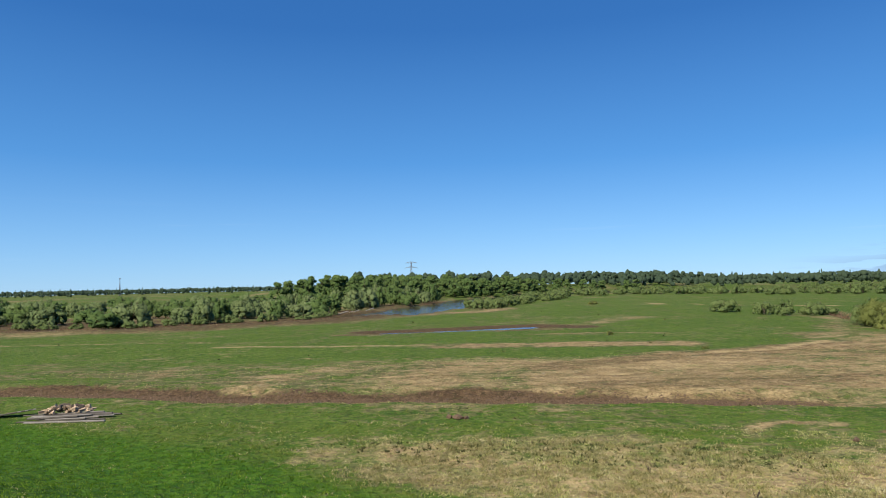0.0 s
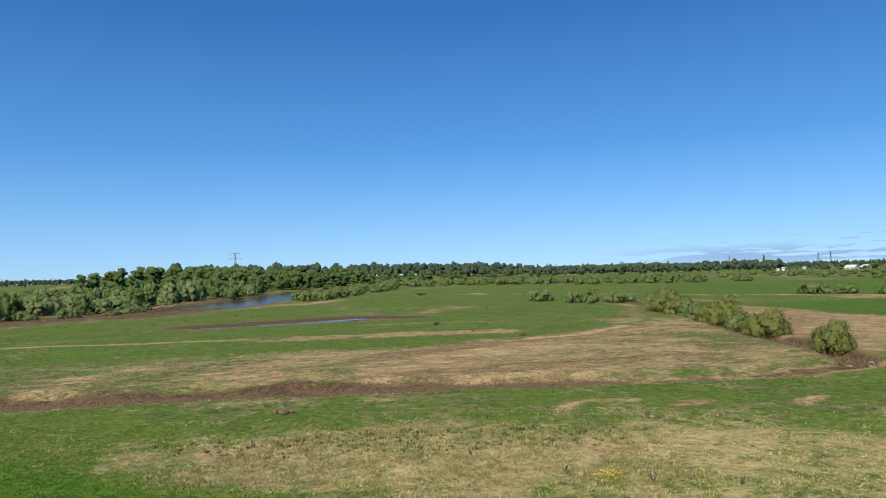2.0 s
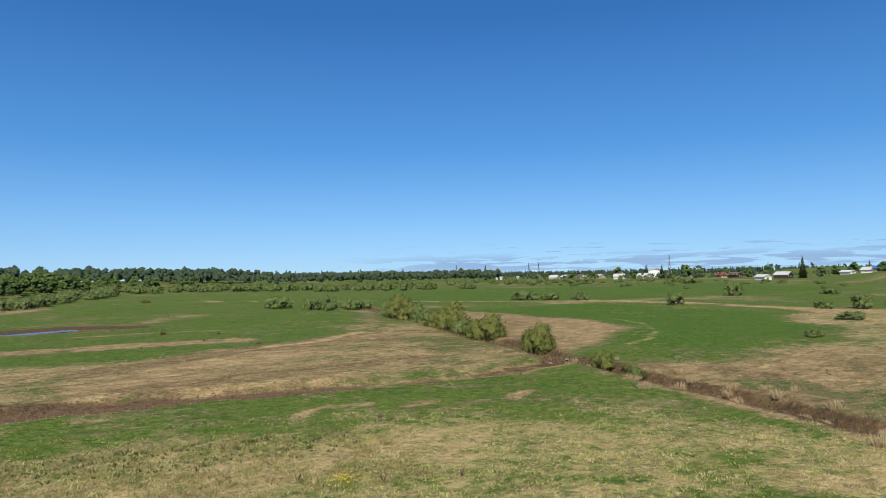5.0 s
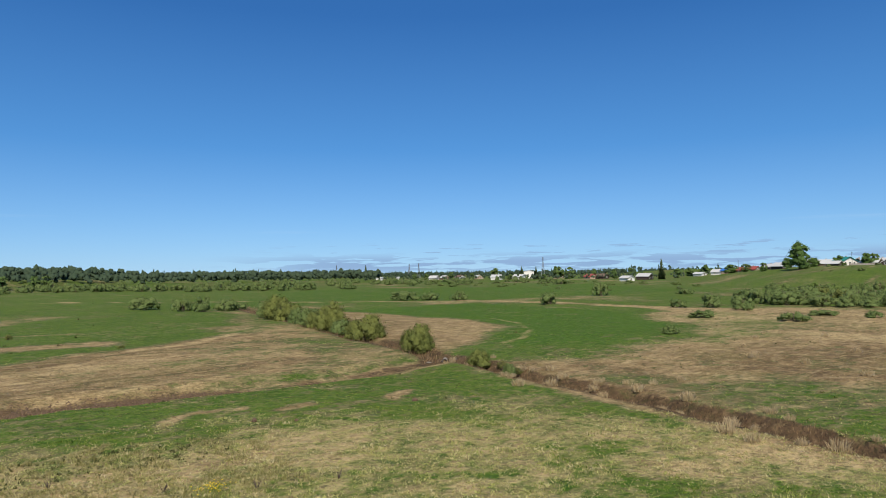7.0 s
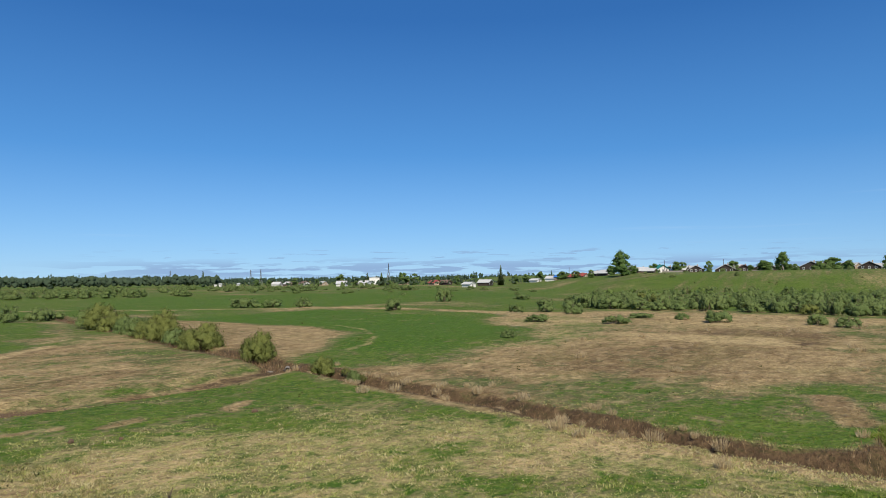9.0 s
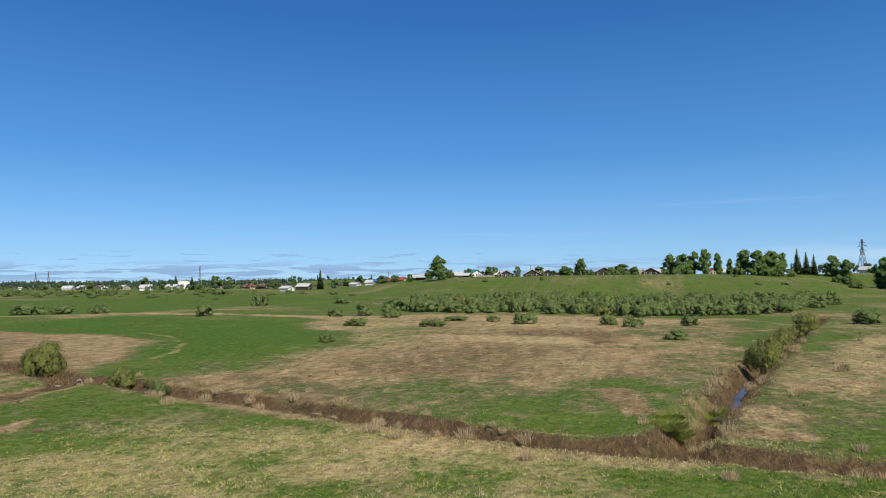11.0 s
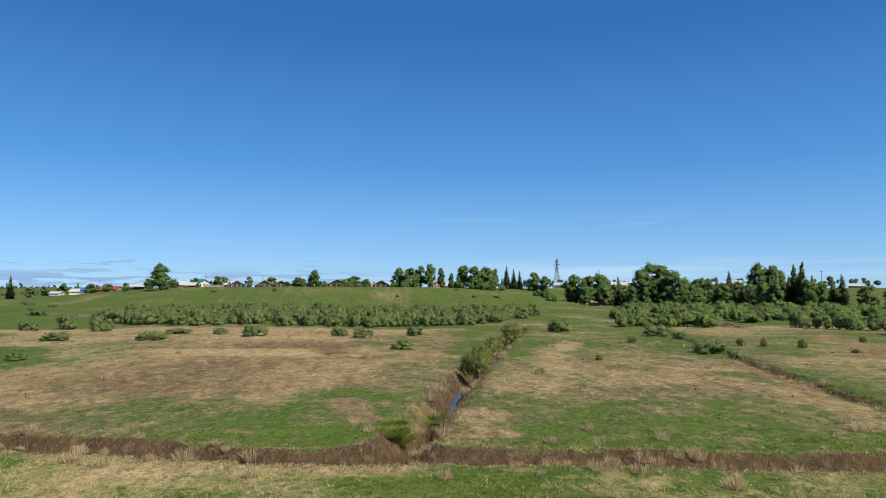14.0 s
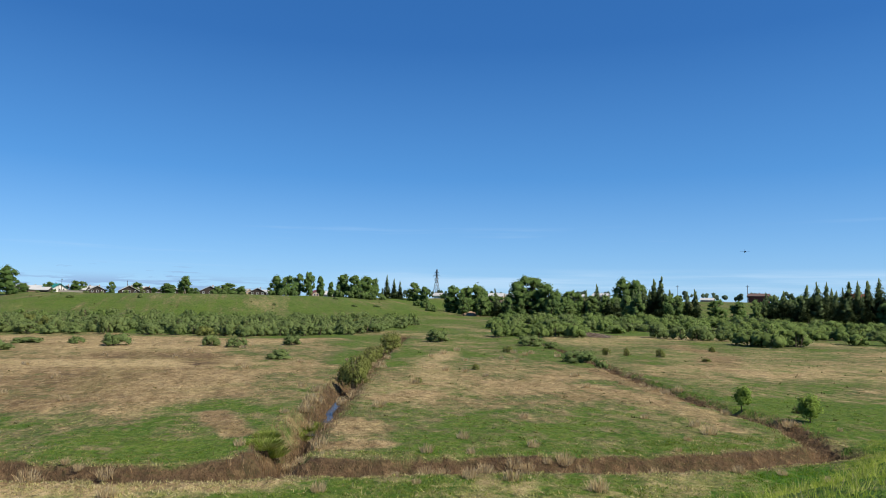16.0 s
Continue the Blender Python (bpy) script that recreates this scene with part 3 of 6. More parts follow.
# ---- mesh helpers ----
def np_mesh(name, verts, faces, material, normals=None):
    """A mesh from arrays of vertices and of equal-sided faces, with the normals of its vertices where given."""
    me = bpy.data.meshes.new(name)
    verts, faces = np.asarray(verts, np.float32), np.asarray(faces, np.int32)
    k = faces.shape[1]
    me.vertices.add(len(verts))
    me.vertices.foreach_set("co", verts.ravel())
    me.loops.add(faces.size)
    me.loops.foreach_set("vertex_index", faces.ravel())
    me.polygons.add(len(faces))
    me.polygons.foreach_set("loop_start", np.arange(0, faces.size, k, dtype=np.int32))
    me.polygons.foreach_set("loop_total", np.full(len(faces), k, np.int32))
    me.update(calc_edges=True)
    if normals is not None:
        me.normals_split_custom_set_from_vertices(np.asarray(normals, np.float32))
    me.materials.append(material)
    return me


def bm_mesh(name, bm, material):
    me = bpy.data.meshes.new(name)
    bm.to_mesh(me)
    bm.free()
    me.materials.append(material)
    return me


def child(name, me, parent, label="", m=None):
    ob = new(name, me)
    ob.parent = parent
    if m is not None:
        ob.matrix_basis = m
    if label:
        tagged(ob, label)
    return ob


def part(name, bm, material, parent, label=""):
    return child(name, bm_mesh(name, bm, material), parent, label)


def add_box(bm, x0, x1, y0, y1, z0, z1, bevel=0.0):
    r = bmesh.ops.create_cube(bm, size=1, matrix=Matrix.Translation(((x0 + x1) / 2, (y0 + y1) / 2, (z0 + z1) / 2)) @ Matrix.Diagonal((x1 - x0, y1 - y0, z1 - z0, 1)))
    if bevel:
        es = list({e_ for v in r["verts"] for e_ in v.link_edges})
        bmesh.ops.bevel(bm, geom=es, offset=bevel, segments=1, affect="EDGES")


def add_rod(bm, p, q, r0, r1, sides=5):
    p, q = Vector(p), Vector(q)
    m = Matrix.Translation((p + q) / 2) @ (q - p).to_track_quat("Z", "Y").to_matrix().to_4x4()
    bmesh.ops.create_cone(bm, cap_ends=True, segments=sides, radius1=r0, radius2=r1, depth=(q - p).length, matrix=m)


# ---- ground ----
def axis(lo, hi, step, far, ratio=1.085):
    core = np.arange(lo, hi + step / 2, step)
    a_, s, up = hi, step, []
    while a_ < far:
        s *= ratio
        a_ += s
        up.append(a_)
    a_, s, down = lo, step, []
    while a_ > -far:
        s *= ratio
        a_ -= s
        down.append(a_)
    return np.concatenate([np.array(down[::-1]), core, np.array(up)])


gx, gy = axis(-36, 110, 0.55, 4400, 1.1), axis(-56, 88, 0.55, 4400, 1.1)
GX, GY = np.meshgrid(gx, gy)
fx, fy = GX.ravel(), GY.ravel()
fz = heights(fx, fy)
nx, ny = len(gx), len(gy)
q = (np.arange(ny - 1)[:, None] * nx + np.arange(nx - 1)[None, :]).ravel()
ground_me = np_mesh("ground", np.stack([fx, fy, fz], 1), np.stack([q, q + 1, q + nx + 1, q + nx], 1), M_GROUND)
ground_me.polygons.foreach_set("use_smooth", np.ones(len(ground_me.polygons), bool))
cd, cs, cl, ct = cover(fx, fy)
att = ground_me.color_attributes.new("cover", "FLOAT_COLOR", "POINT")
att.data.foreach_set("color", np.stack([cd, cs, cl, ct], 1).astype(np.float32).ravel())
ground = tagged(new("ground", ground_me), "green meadow with dry tan strips and bare ditches", "ground", kind="structure")


def ribbon(name, line, half, level, label, m=None):
    """A sheet of water along a line; the banks hide its rim."""
    vs, fs = [], []
    for i, (x, y) in enumerate(line):
        ax, ay = line[max(i - 1, 0)]
        bx, by = line[min(i + 1, len(line) - 1)]
        l = math.hypot(bx - ax, by - ay)
        ox, oy = -(by - ay) / l * half, (bx - ax) / l * half
        vs += [(x + ox, y + oy, level), (x - ox, y - oy, level)]
        if i:
            fs.append((2 * i - 2, 2 * i - 1, 2 * i + 1, 2 * i))
    return tagged(new(name, np_mesh(name, vs, fs, m or M_WATER)), label, "water", kind="structure")


ribbon("river_water", RIVER, 22, -0.62, "calm blue river water between reed banks")
ribbon("pond_water", POND, 1.5, -0.12, "shallow pool of flood water in the meadow", M_STILL)
ribbon("creek_water", [(37.4, -4.3), (40.3, -5.2), (49, -7.5), (52, -8.3)], 0.42, -0.80, "narrow creek water in an earth ditch", M_STILL)


# ---- plants ----
def leaves(rng, lobes, count, size, long=1.5, shell=0.62, flat=1.0, rise=0.0):
    """Leaf clumps: small bent faces over lobes (x, y, z, rx, rz)."""
    lobes = np.array(lobes, float)
    wgt = lobes[:, 3] ** 2
    k = rng.choice(len(lobes), count, p=wgt / wgt.sum())
    v = rng.normal(size=(count, 3))
    v /= np.linalg.norm(v, axis=1)[:, None]
    rad = shell + (1.16 - shell) * rng.random(count) ** 0.8
    c = lobes[k, :3] + v * rad[:, None] * lobes[k][:, [3, 3, 4]]
    c[:, 2] = np.maximum(c[:, 2], 0.04 + 0.2 * rng.random(count) * size)
    nrm = v + 0.5 * rng.normal(size=(count, 3))
    nrm[:, 2] += 0.35 * flat
    nrm /= np.linalg.norm(nrm, axis=1)[:, None]
    h = rng.normal(size=(count, 3))
    u = np.cross(nrm, h)
    u /= np.linalg.norm(u, axis=1)[:, None]
    if rise:  # shoots that point up and out
        u = u * (1 - rise) + rise * (0.5 * v + np.array([0, 0, 1.0]))
        u /= np.linalg.norm(u, axis=1)[:, None]
    w = np.cross(nrm, u)
    s = size * (0.55 + 0.9 * rng.random(count))[:, None]
    bend = nrm * s * 0.18
    vs = np.stack([c - u * s * long / 2 - w * s * 0.35 - bend, c + u * s * long / 2 - w * s * 0.35 - bend, c + w * s * 0.7], 1).reshape(-1, 3)
    mid = lobes[:, :3].mean(0) * np.array([1, 1, 0.7])
    whole = (c - mid) / np.linalg.norm(c - mid, axis=1)[:, None]
    soft = 0.6 * v + 0.35 * whole + 0.35 * nrm + np.array([0, 0, 0.65])
    soft /= np.linalg.norm(soft, axis=1)[:, None]
    tri = vs.reshape(-1, 3, 3)
    away = (np.cross(tri[:, 1] - tri[:, 0], tri[:, 2] - tri[:, 0]) * soft).sum(1) < 0
    fs = np.arange(3 * count).reshape(-1, 3)
    fs[away] = fs[away][:, ::-1]
    return vs, fs, np.repeat(soft, 3, 0)


def ico(times):
    bm = bmesh.new()
    bmesh.ops.create_icosphere(bm, subdivisions=times, radius=1)
    vs, fs = np.array([v.co[:] for v in bm.verts]), np.array([[v.index for v in f.verts] for f in bm.faces])
    bm.free()
    return vs, fs


ICO = {False: ico(1), True: ico(2)}


def inner(rng, lobes, core, fine):
    """The close twigs and leaves inside a crown: one rough clump to a lobe."""
    V, F = ICO[fine]
    vs, fs, ns = [], [], []
    mid = np.array(lobes)[:, :3].mean(0) * np.array([1, 1, 0.7])
    for i, (x, y, z, rx, rz) in enumerate(lobes):
        w = V * (core * (1 + 0.2 * rng.normal(size=len(V))))[:, None] * np.array([rx, rx, rz]) + np.array([x, y, z])
        w[:, 2] = np.maximum(w[:, 2], 0.02)
        n = (w - mid) / (np.linalg.norm(w - mid, axis=1)[:, None] + 0.01)
        n = 0.7 * V + 0.4 * n + 0.3 * rng.normal(size=V.shape) + np.array([0, 0, 0.3])
        vs.append(w)
        fs.append(F + i * len(V))
        ns.append(n / np.linalg.norm(n, axis=1)[:, None])
    return np.concatenate(vs), np.concatenate(fs), np.concatenate(ns)


def leaf_mesh(name, material, *how, core=0.84, fine=False):
    vs, fs, ns = leaves(*how)
    if core:
        a_, b_, c_ = inner(how[0], how[1], core, fine)
        vs, fs, ns = np.concatenate([vs, a_]), np.concatenate([fs, b_ + len(vs)]), np.concatenate([ns, c_])
    return np_mesh(name, vs, fs, material, ns)


def dome(rng, w, h, n):
    """Lobes of an uneven bush about w wide and h high, leafy to the ground."""
    out_ = []
    for i in range(n):
        a_, r = rng.random() * 2 * math.pi, (w / 2) * 0.74 * math.sqrt(rng.random())
        top = h * (1 - 0.55 * (2 * r / w) ** 2) * (0.66 + 0.38 * rng.random())
        rx = w * (0.105 + 0.11 * rng.random())
        rz = min(rx * (0.9 + 0.4 * rng.random()), top * 0.5)
        out_.append((r * math.cos(a_), r * math.sin(a_), top - rz, rx, rz))
        if i % 2:
            out_.append((1.15 * r * math.cos(a_), 1.15 * r * math.sin(a_), h * 0.22, rx * 0.95, h * 0.22))
    return out_


def stems_mesh(rng, name, w, h, n, r, material):
    bm = bmesh.new()
    for i in range(n):
        a_ = rng.random() * 2 * math.pi
        s = 0.35 * w * rng.random()
        b0 = (0.08 * w * math.cos(a_), 0.08 * w * math.sin(a_), -0.15)
        b1 = (0.5 * s * math.cos(a_), 0.5 * s * math.sin(a_), h * 0.4)
        b2 = (s * math.cos(a_ + 0.2), s * math.sin(a_ + 0.2), h * (0.6 + 0.25 * rng.random()))
        add_rod(bm, b0, b1, r, r * 0.7, 4)
        add_rod(bm, b1, b2, r * 0.7, r * 0.3, 4)
    return bm_mesh(name, bm, material)


LIB = {}


def bush_kind(kind, w, h, lobes, nleaf, size, leafm, nstem, r, variants=4, shell=0.8, rise=0.35, long=1.6, core=0.84, fine=False):
    for i in range(variants):
        rng = np.random.default_rng(hash_of(kind) + i)
        LIB[kind, i] = (leaf_mesh("crown", leafm, rng, dome(rng, w, h, lobes), nleaf, size, long, shell, 1.0, rise, core=core, fine=fine), stems_mesh(rng, "stems", w, h, nstem, r, M_TWIG))
    LIB[kind] = variants


def hash_of(s):
    return sum((i + 1) * ord(c) for i, c in enumerate(s))


bush_kind("willow_near", 3.0, 2.4, 38, 7500, 0.056, M_WILLOW, 22, 0.02, 4, 0.4, 0.6, 2.2, 0.55)
bush_kind("olive_near", 3.0, 2.5, 38, 7500, 0.056, M_OLIVE, 22, 0.02, 4, 0.4, 0.6, 2.2, 0.55)
bush_kind("willow_mid", 4.2, 3.2, 15, 800, 0.165, M_WILLOW, 7, 0.045, 7, 0.5, 0.3, 1.6, 0.66)
bush_kind("olive_mid", 4.2, 3.2, 15, 800, 0.165, M_OLIVE, 7, 0.045, 4, 0.5, 0.3, 1.6, 0.66)
bush_kind("willow_big", 7.0, 6.0, 20, 760, 0.33, M_BANKWILLOW, 5, 0.08, 6, 0.55, 0.0, 1.3, 0.7)
bush_kind("dark_big", 7.0, 6.0, 20, 760, 0.33, M_ALDER, 5, 0.08, 5, 0.55, 0.0, 1.3, 0.7)
bush_kind("green_mid", 4.2, 3.2, 15, 720, 0.165, M_BUSH, 6, 0.045, 6, 0.6, 0.2, 1.4, 0.74)
bush_kind("willow_thin", 3.0, 2.6, 18, 2600, 0.065, M_OLIVE, 42, 0.018, 4, 0.3, 0.6, 2.0, 0.4)
for i in range(6):  # broad-leaved trees, 12 m high: fuller ones, and sparser ones for the woods
    rng = np.random.default_rng(900 + i)
    lobes = []
    lean = 0.5 * rng.normal(size=2)
    for k in range(60):
        u = 0.03 + 0.88 * rng.random()
        lim = 2.75 * math.sin(math.pi * (0.13 + 0.85 * u) ** 0.85) ** 0.65
        a_ = rng.random() * 6.283
        lim *= 1 + 0.22 * math.sin(2 * a_ + i) + 0.15 * math.sin(3 * a_ + 5 * u + 2 * i)
        r = lim * rng.random() ** 0.45 * 0.85
        rr = 0.7 + 0.6 * rng.random()
        lobes.append((r * math.cos(a_) + lean[0] * u, r * math.sin(a_) + lean[1] * u, 0.8 + 10.6 * u, rr, rr * 1.05))
    bm = bmesh.new()
    add_rod(bm, (0, 0, -0.4), (0.1, 0, 5), 0.24, 0.15, 7)
    add_rod(bm, (0.1, 0, 5), (0, 0.15, 10.4), 0.15, 0.03, 6)
    for k in range(8):
        a_, z = rng.random() * 6.283, 3 + 5 * rng.random()
        add_rod(bm, (0.08, 0, z), (2 * math.cos(a_), 2 * math.sin(a_), z + 1.8), 0.08, 0.02, 4)
    trunk = bm_mesh("trunk", bm, M_BARK)
    LIB["tree", i] = (leaf_mesh("crown", M_BIRCH, rng, lobes, 1900, 0.31, 1.3, 0.6, core=0.72), trunk)
    LIB["wood_tree", i] = (leaf_mesh("crown", M_ALDER, rng, lobes[::2], 700, 0.45, 1.3, 0.62, core=0.85), trunk)
LIB["wood_tree"] = 6
LIB["tree"] = 6
for i in range(6):  # spruces, 14 m high
    rng = np.random.default_rng(950 + i)
    n, wide = 1200, 0.30 + 0.12 * rng.random()
    z = 0.3 + 13.7 * (1 - np.sqrt(rng.random(n)))
    lop = 1 + 0.22 * np.sin(z * 1.3 + i) * rng.random(n)
    rad = ((14.1 - z) ** 0.76 * wide * 1.15 + 0.05) * lop * (0.72 + 0.42 * rng.random(n) ** 1.5)
    a_ = rng.random(n) * 6.283
    c = np.stack([rad * np.cos(a_), rad * np.sin(a_), z], 1)
    outw = np.stack([np.cos(a_), np.sin(a_), -0.35 - 0.4 * rng.random(n)], 1)
    side = np.stack([-np.sin(a_), np.cos(a_), 0.5 * rng.normal(size=n)], 1)
    l = (0.30 + 0.036 * (14 - z))[:, None] * (0.6 + 0.7 * rng.random((n, 1)))
    down = np.array([[0, 0, -1.0]]) * l * 0.5
    vs = np.stack([c - outw * l * 0.6, c + side * l * 0.45 + down * 0.5, c + outw * l + down * 0.3], 1).reshape(-1, 3)
    ns = np.repeat(np.stack([np.cos(a_), np.sin(a_), 0.45 + 0.3 * rng.normal(size=n)], 1) + 0.35 * rng.normal(size=(n, 3)), 3, 0)
    lobes = [(0.15 * rng.normal(), 0.15 * rng.normal(), zz, (14.2 - zz) ** 0.76 * wide * (0.8 + 0.5 * rng.random()), 1.3) for zz in np.arange(0.8, 13.4, 0.95)]
    w, f, m = inner(rng, lobes, 0.8, False)
    ns = np.concatenate([ns / np.linalg.norm(ns, axis=1)[:, None], m])
    bm = bmesh.new()
    add_rod(bm, (0, 0, -0.4), (0, 0, 13.9), 0.2, 0.02, 6)
    LIB["spruce", i] = (np_mesh("crown", np.concatenate([vs, w]), np.concatenate([np.arange(3 * n).reshape(-1, 3), f + 3 * n]), M_SPRUCE, ns), bm_mesh("trunk", bm, M_BARK))
LIB["spruce"] = 6
plant_rng = np.random.default_rng(5)


def plant(kind, name, x, y, w=1.0, h=None, label="", category="bush", group="", sink=0.05):
    i = int(plant_rng.integers(LIB[kind]))
    crown, stem = LIB[kind, i]
    ob = new(name)
    ob.empty_display_size = 0.3
    sc = Matrix.Diagonal((w, w, h if h else w, 1))
    ob.matrix_basis = pose(x, y, max(height_at(x, y), -0.4) - sink, 0, 0, plant_rng.random() * 360) @ sc
    child("crown", crown, ob)
    st = child("trunk" if kind in ("tree", "spruce", "wood_tree") else "stem_clump", stem, ob)
    if st.name.startswith("stem_clump"):
        tagged(st, kind="stuff")
    return tagged(ob, label, category, group)


def scatter(pts, n, gap, seed):
    """Random places inside a polygon, no two nearer than gap."""
    rng = np.random.default_rng(seed)
    p = np.array(pts, float)
    lo, hi = p.min(0), p.max(0)
    got = []
    for _ in range(n * 60):
        c = lo + rng.random(2) * (hi - lo)
        if float(poly_dist(np.array([c[0]]), np.array([c[1]]), pts)[0]) < 0 and all((c[0] - a_) ** 2 + (c[1] - b_) ** 2 > gap * gap for a_, b_ in got):
            got.append((c[0], c[1]))
            if len(got) >= n:
                break
    return got


def polar(az, r):
    return r * math.sin(radians(az)), r * math.cos(radians(az))


# bushes along the ditch that runs to the culvert
for x, y, w, h, k in ((57.4, 91.5, 4.4, 3.3, 0), (56.4, 88.2, 4.6, 3.5, 1), (55.2, 83.4, 4.2, 3.2, 1), (53.6, 78.6, 3.2, 2.6, 0), (52.4, 74.6, 3.4, 2.7, 0), (50.6, 69.4, 3.8, 3.0, 1), (49.2, 65.4, 4.2, 3.5, 1), (47.7, 61.4, 2.6, 1.9, 0), (45.4, 54.4, 4.4, 2.8, 1), (41.2, 42.4, 3.0, 2.6, 1), (37.9, 32.6, 1.7, 1.3, 1), (36.4, 28.6, 0.9, 0.9, 0)):
    plant("olive_near" if k else "willow_near", "willow_bush", x, y, 1.1 * w / 3.0, 1.08 * h / 2.4, "olive-green budding willow bush on a ditch bank" if k else "grey-green willow bush on a ditch bank", "bush", "bushes along the ditch")
# lone bushes in the meadow
for x, y, w, h in ((57.2, 138, 6.2, 3.2), (59.9, 127, 4.2, 3.0), (60.6, 120, 4.0, 3.2), (64.5, 118, 4.6, 3.2), (67.5, 119, 4.0, 1.9), (114.6, 123, 8, 3.0), (118, 117, 5, 2.4), (121, 110, 4.5, 2.6), (112.5, 78, 4.5, 2.8), (161, 95, 5, 4.4)):
    plant("willow_mid", "willow_bush", x, y, w / 4.2, h / 3.2, "rounded grey-green willow bush in open meadow", "bush", "lone meadow bushes")
for x, y, w, h in ((119.5, 48.4, 4.2, 3.2), (112.6, 40.5, 4.0, 2.6), (115, 52.4, 3.2, 2.0), (92.5, 38.5, 4.2, 1.3), (91.1, 26.7, 3.8, 1.6), (104.4, 26.7, 4.4, 1.0), (102.5, 20.4, 2.6, 1.1), (99.4, 14.9, 4.2, 2.3),
                   (98.1, 3.1, 2.8, 1.9), (95.4, -0.4, 3.2, 1.6), (99.4, -8.2, 3.4, 1.7), (76.4, -5, 3.6, 1.3), (67.6, 31.8, 2.2, 1.1), (105.2, -31.8, 4.6, 2.4), (94.4, -42.8, 4.4, 2.0), (87.3, -42.9, 2.6, 1.4), (67, -36.4, 4.2, 1.7), (63.4, -36.9, 1.6, 1.5)):
    plant("willow_mid", "shrub", x, y, w / 4.2, h / 3.2, "low green shrub in dry grassland", "bush", "scattered field shrubs")
# willows over the creek
for x, y, w, h in ((54.2, -9.3, 2.3, 2.2), (57, -9.2, 1.8, 1.9), (61, -10.8, 2.2, 2.1), (65, -12, 1.8, 1.8), (69.5, -13.4, 2.2, 2.0), (75, -15, 2.4, 2.0), (80, -17, 2.0, 1.6), (91.5, -20.4, 3.8, 2.6), (94.5, -21.4, 3.2, 2.4)):
    plant("willow_thin", "willow_bush", x, y, w / 3.0, h / 2.2, "thin-leaved grey willow over a narrow creek", "bush", "willows along the creek")
# two saplings on the small ditch, and small seedlings
for i, (x, y, w, h) in enumerate(((35.5, -30.5, 1.05, 1.65), (30.6, -30.9, 1.4, 1.65))):
    rng = np.random.default_rng(70 + i)
    ob = new("sapling")
    ob.matrix_basis = pose(x, y, height_at(x, y) - 0.03)
    lobes = [(0.3 * w * (rng.random() - 0.5) * 2, 0.3 * w * (rng.random() - 0.5) * 2, h * (0.24 + 0.12 * (1 - i) + (0.60 - 0.1 * (1 - i)) * rng.random()), 0.25 * w, 0.25 * w) for _ in range(20)]
    child("crown", leaf_mesh("crown", M_SAPLING, rng, lobes, 1500, 0.085, 1.5, 0.3, core=0.55), ob)
    bm = bmesh.new()
    add_rod(bm, (0, 0, -0.1), (0.03, 0, h * 0.5), 0.035, 0.025, 6)
    for k in range(6):
        a_ = rng.random() * 6.283
        add_rod(bm, (0.02, 0, h * 0.35), (0.35 * w * math.cos(a_), 0.35 * w * math.sin(a_), h * 0.8), 0.018, 0.006, 4)
    part("trunk", bm, M_BARK, ob)
    tagged(ob, "young bright-green leafy sapling beside a dry ditch", "tree", "saplings by the ditch")
for x, y, w, h in ((20.6, 85, 1.0, 0.9), (24.5, 64.3, 0.9, 0.45), (43.5, 198, 3, 1.6), (33.6, -33, 0.8, 0.7), (52, -14, 0.7, 0.8), (61, -22, 0.8, 0.9), (82, -34, 1.3, 1.3), (76, -45, 1.2, 1.6), (74, -46.5, 1.0, 1.6), (72, -50, 1.3, 1.5), (66, -52, 1.2, 0.7), (80, -64, 1.1, 1.2), (38, 30.5, 0.8, 0.9), (36.9, 28.2, 0.6, 0.8)):
    plant("willow_thin", "seedling_bush", x, y, 1.1 * w / 3.0, 0.75 * h / 2.4, "small dark seedling bush in the grass", "bush", "seedlings in the meadow")

# thicket on the far river bank
for i, (x, y) in enumerate(scatter([(-200, 116), (-92, 131), (-56, 132), (-38, 147), (-28, 168), (-23, 200), (-14, 236), (-4, 285), (-4, 330), (-60, 330), (-75, 285), (-120, 240), (-200, 200)], 195, 4.6, 61)):
    h = (3.8 + 2.4 * plant_rng.random()) if x < -34 else 4.6 + 2.8 * plant_rng.random() + (1.0 if y > 220 else 0)
    k = "willow_big" if plant_rng.random() < 0.55 else "dark_big"
    plant(k, "riverside_bush", x, y, (5.0 + 3.5 * plant_rng.random()) / 7.0, h / 6.0, "dense grey-green willow scrub on a river bank" if k == "willow_big" else "dense dark-green alder scrub on a river bank", "bush", "thicket across the river")
for i in range(46):  # low fringe in front of the thicket
    k = i / 45
    x, y = np.interp(k, (0, 0.5, 0.72, 0.88, 1), (-190, -92, -56, -38, -27)), np.interp(k, (0, 0.5, 0.72, 0.88, 1), (121, 131.5, 133.5, 146, 168))
    plant("willow_mid", "riverside_bush", x + 2 * plant_rng.normal(), y + 1.2 * plant_rng.normal(), 0.6 + 0.5 * plant_rng.random(), 0.35 + 0.4 * plant_rng.random(), "low pale willow scrub at the water's edge", "bush", "thicket across the river")
# willows on the near bank at the bend
for i, (x, y) in enumerate(scatter([(3, 176), (16, 190), (24, 214), (44, 262), (56, 310), (40, 320), (22, 270), (8, 220)], 34, 5.0, 62)):
    plant("willow_mid", "riverside_bush", x, y, 1.0 + 0.5 * plant_rng.random(), 0.8 + 0.5 * plant_rng.random(), "silvery green willow bush at the river bend", "bush", "willows at the river bend")
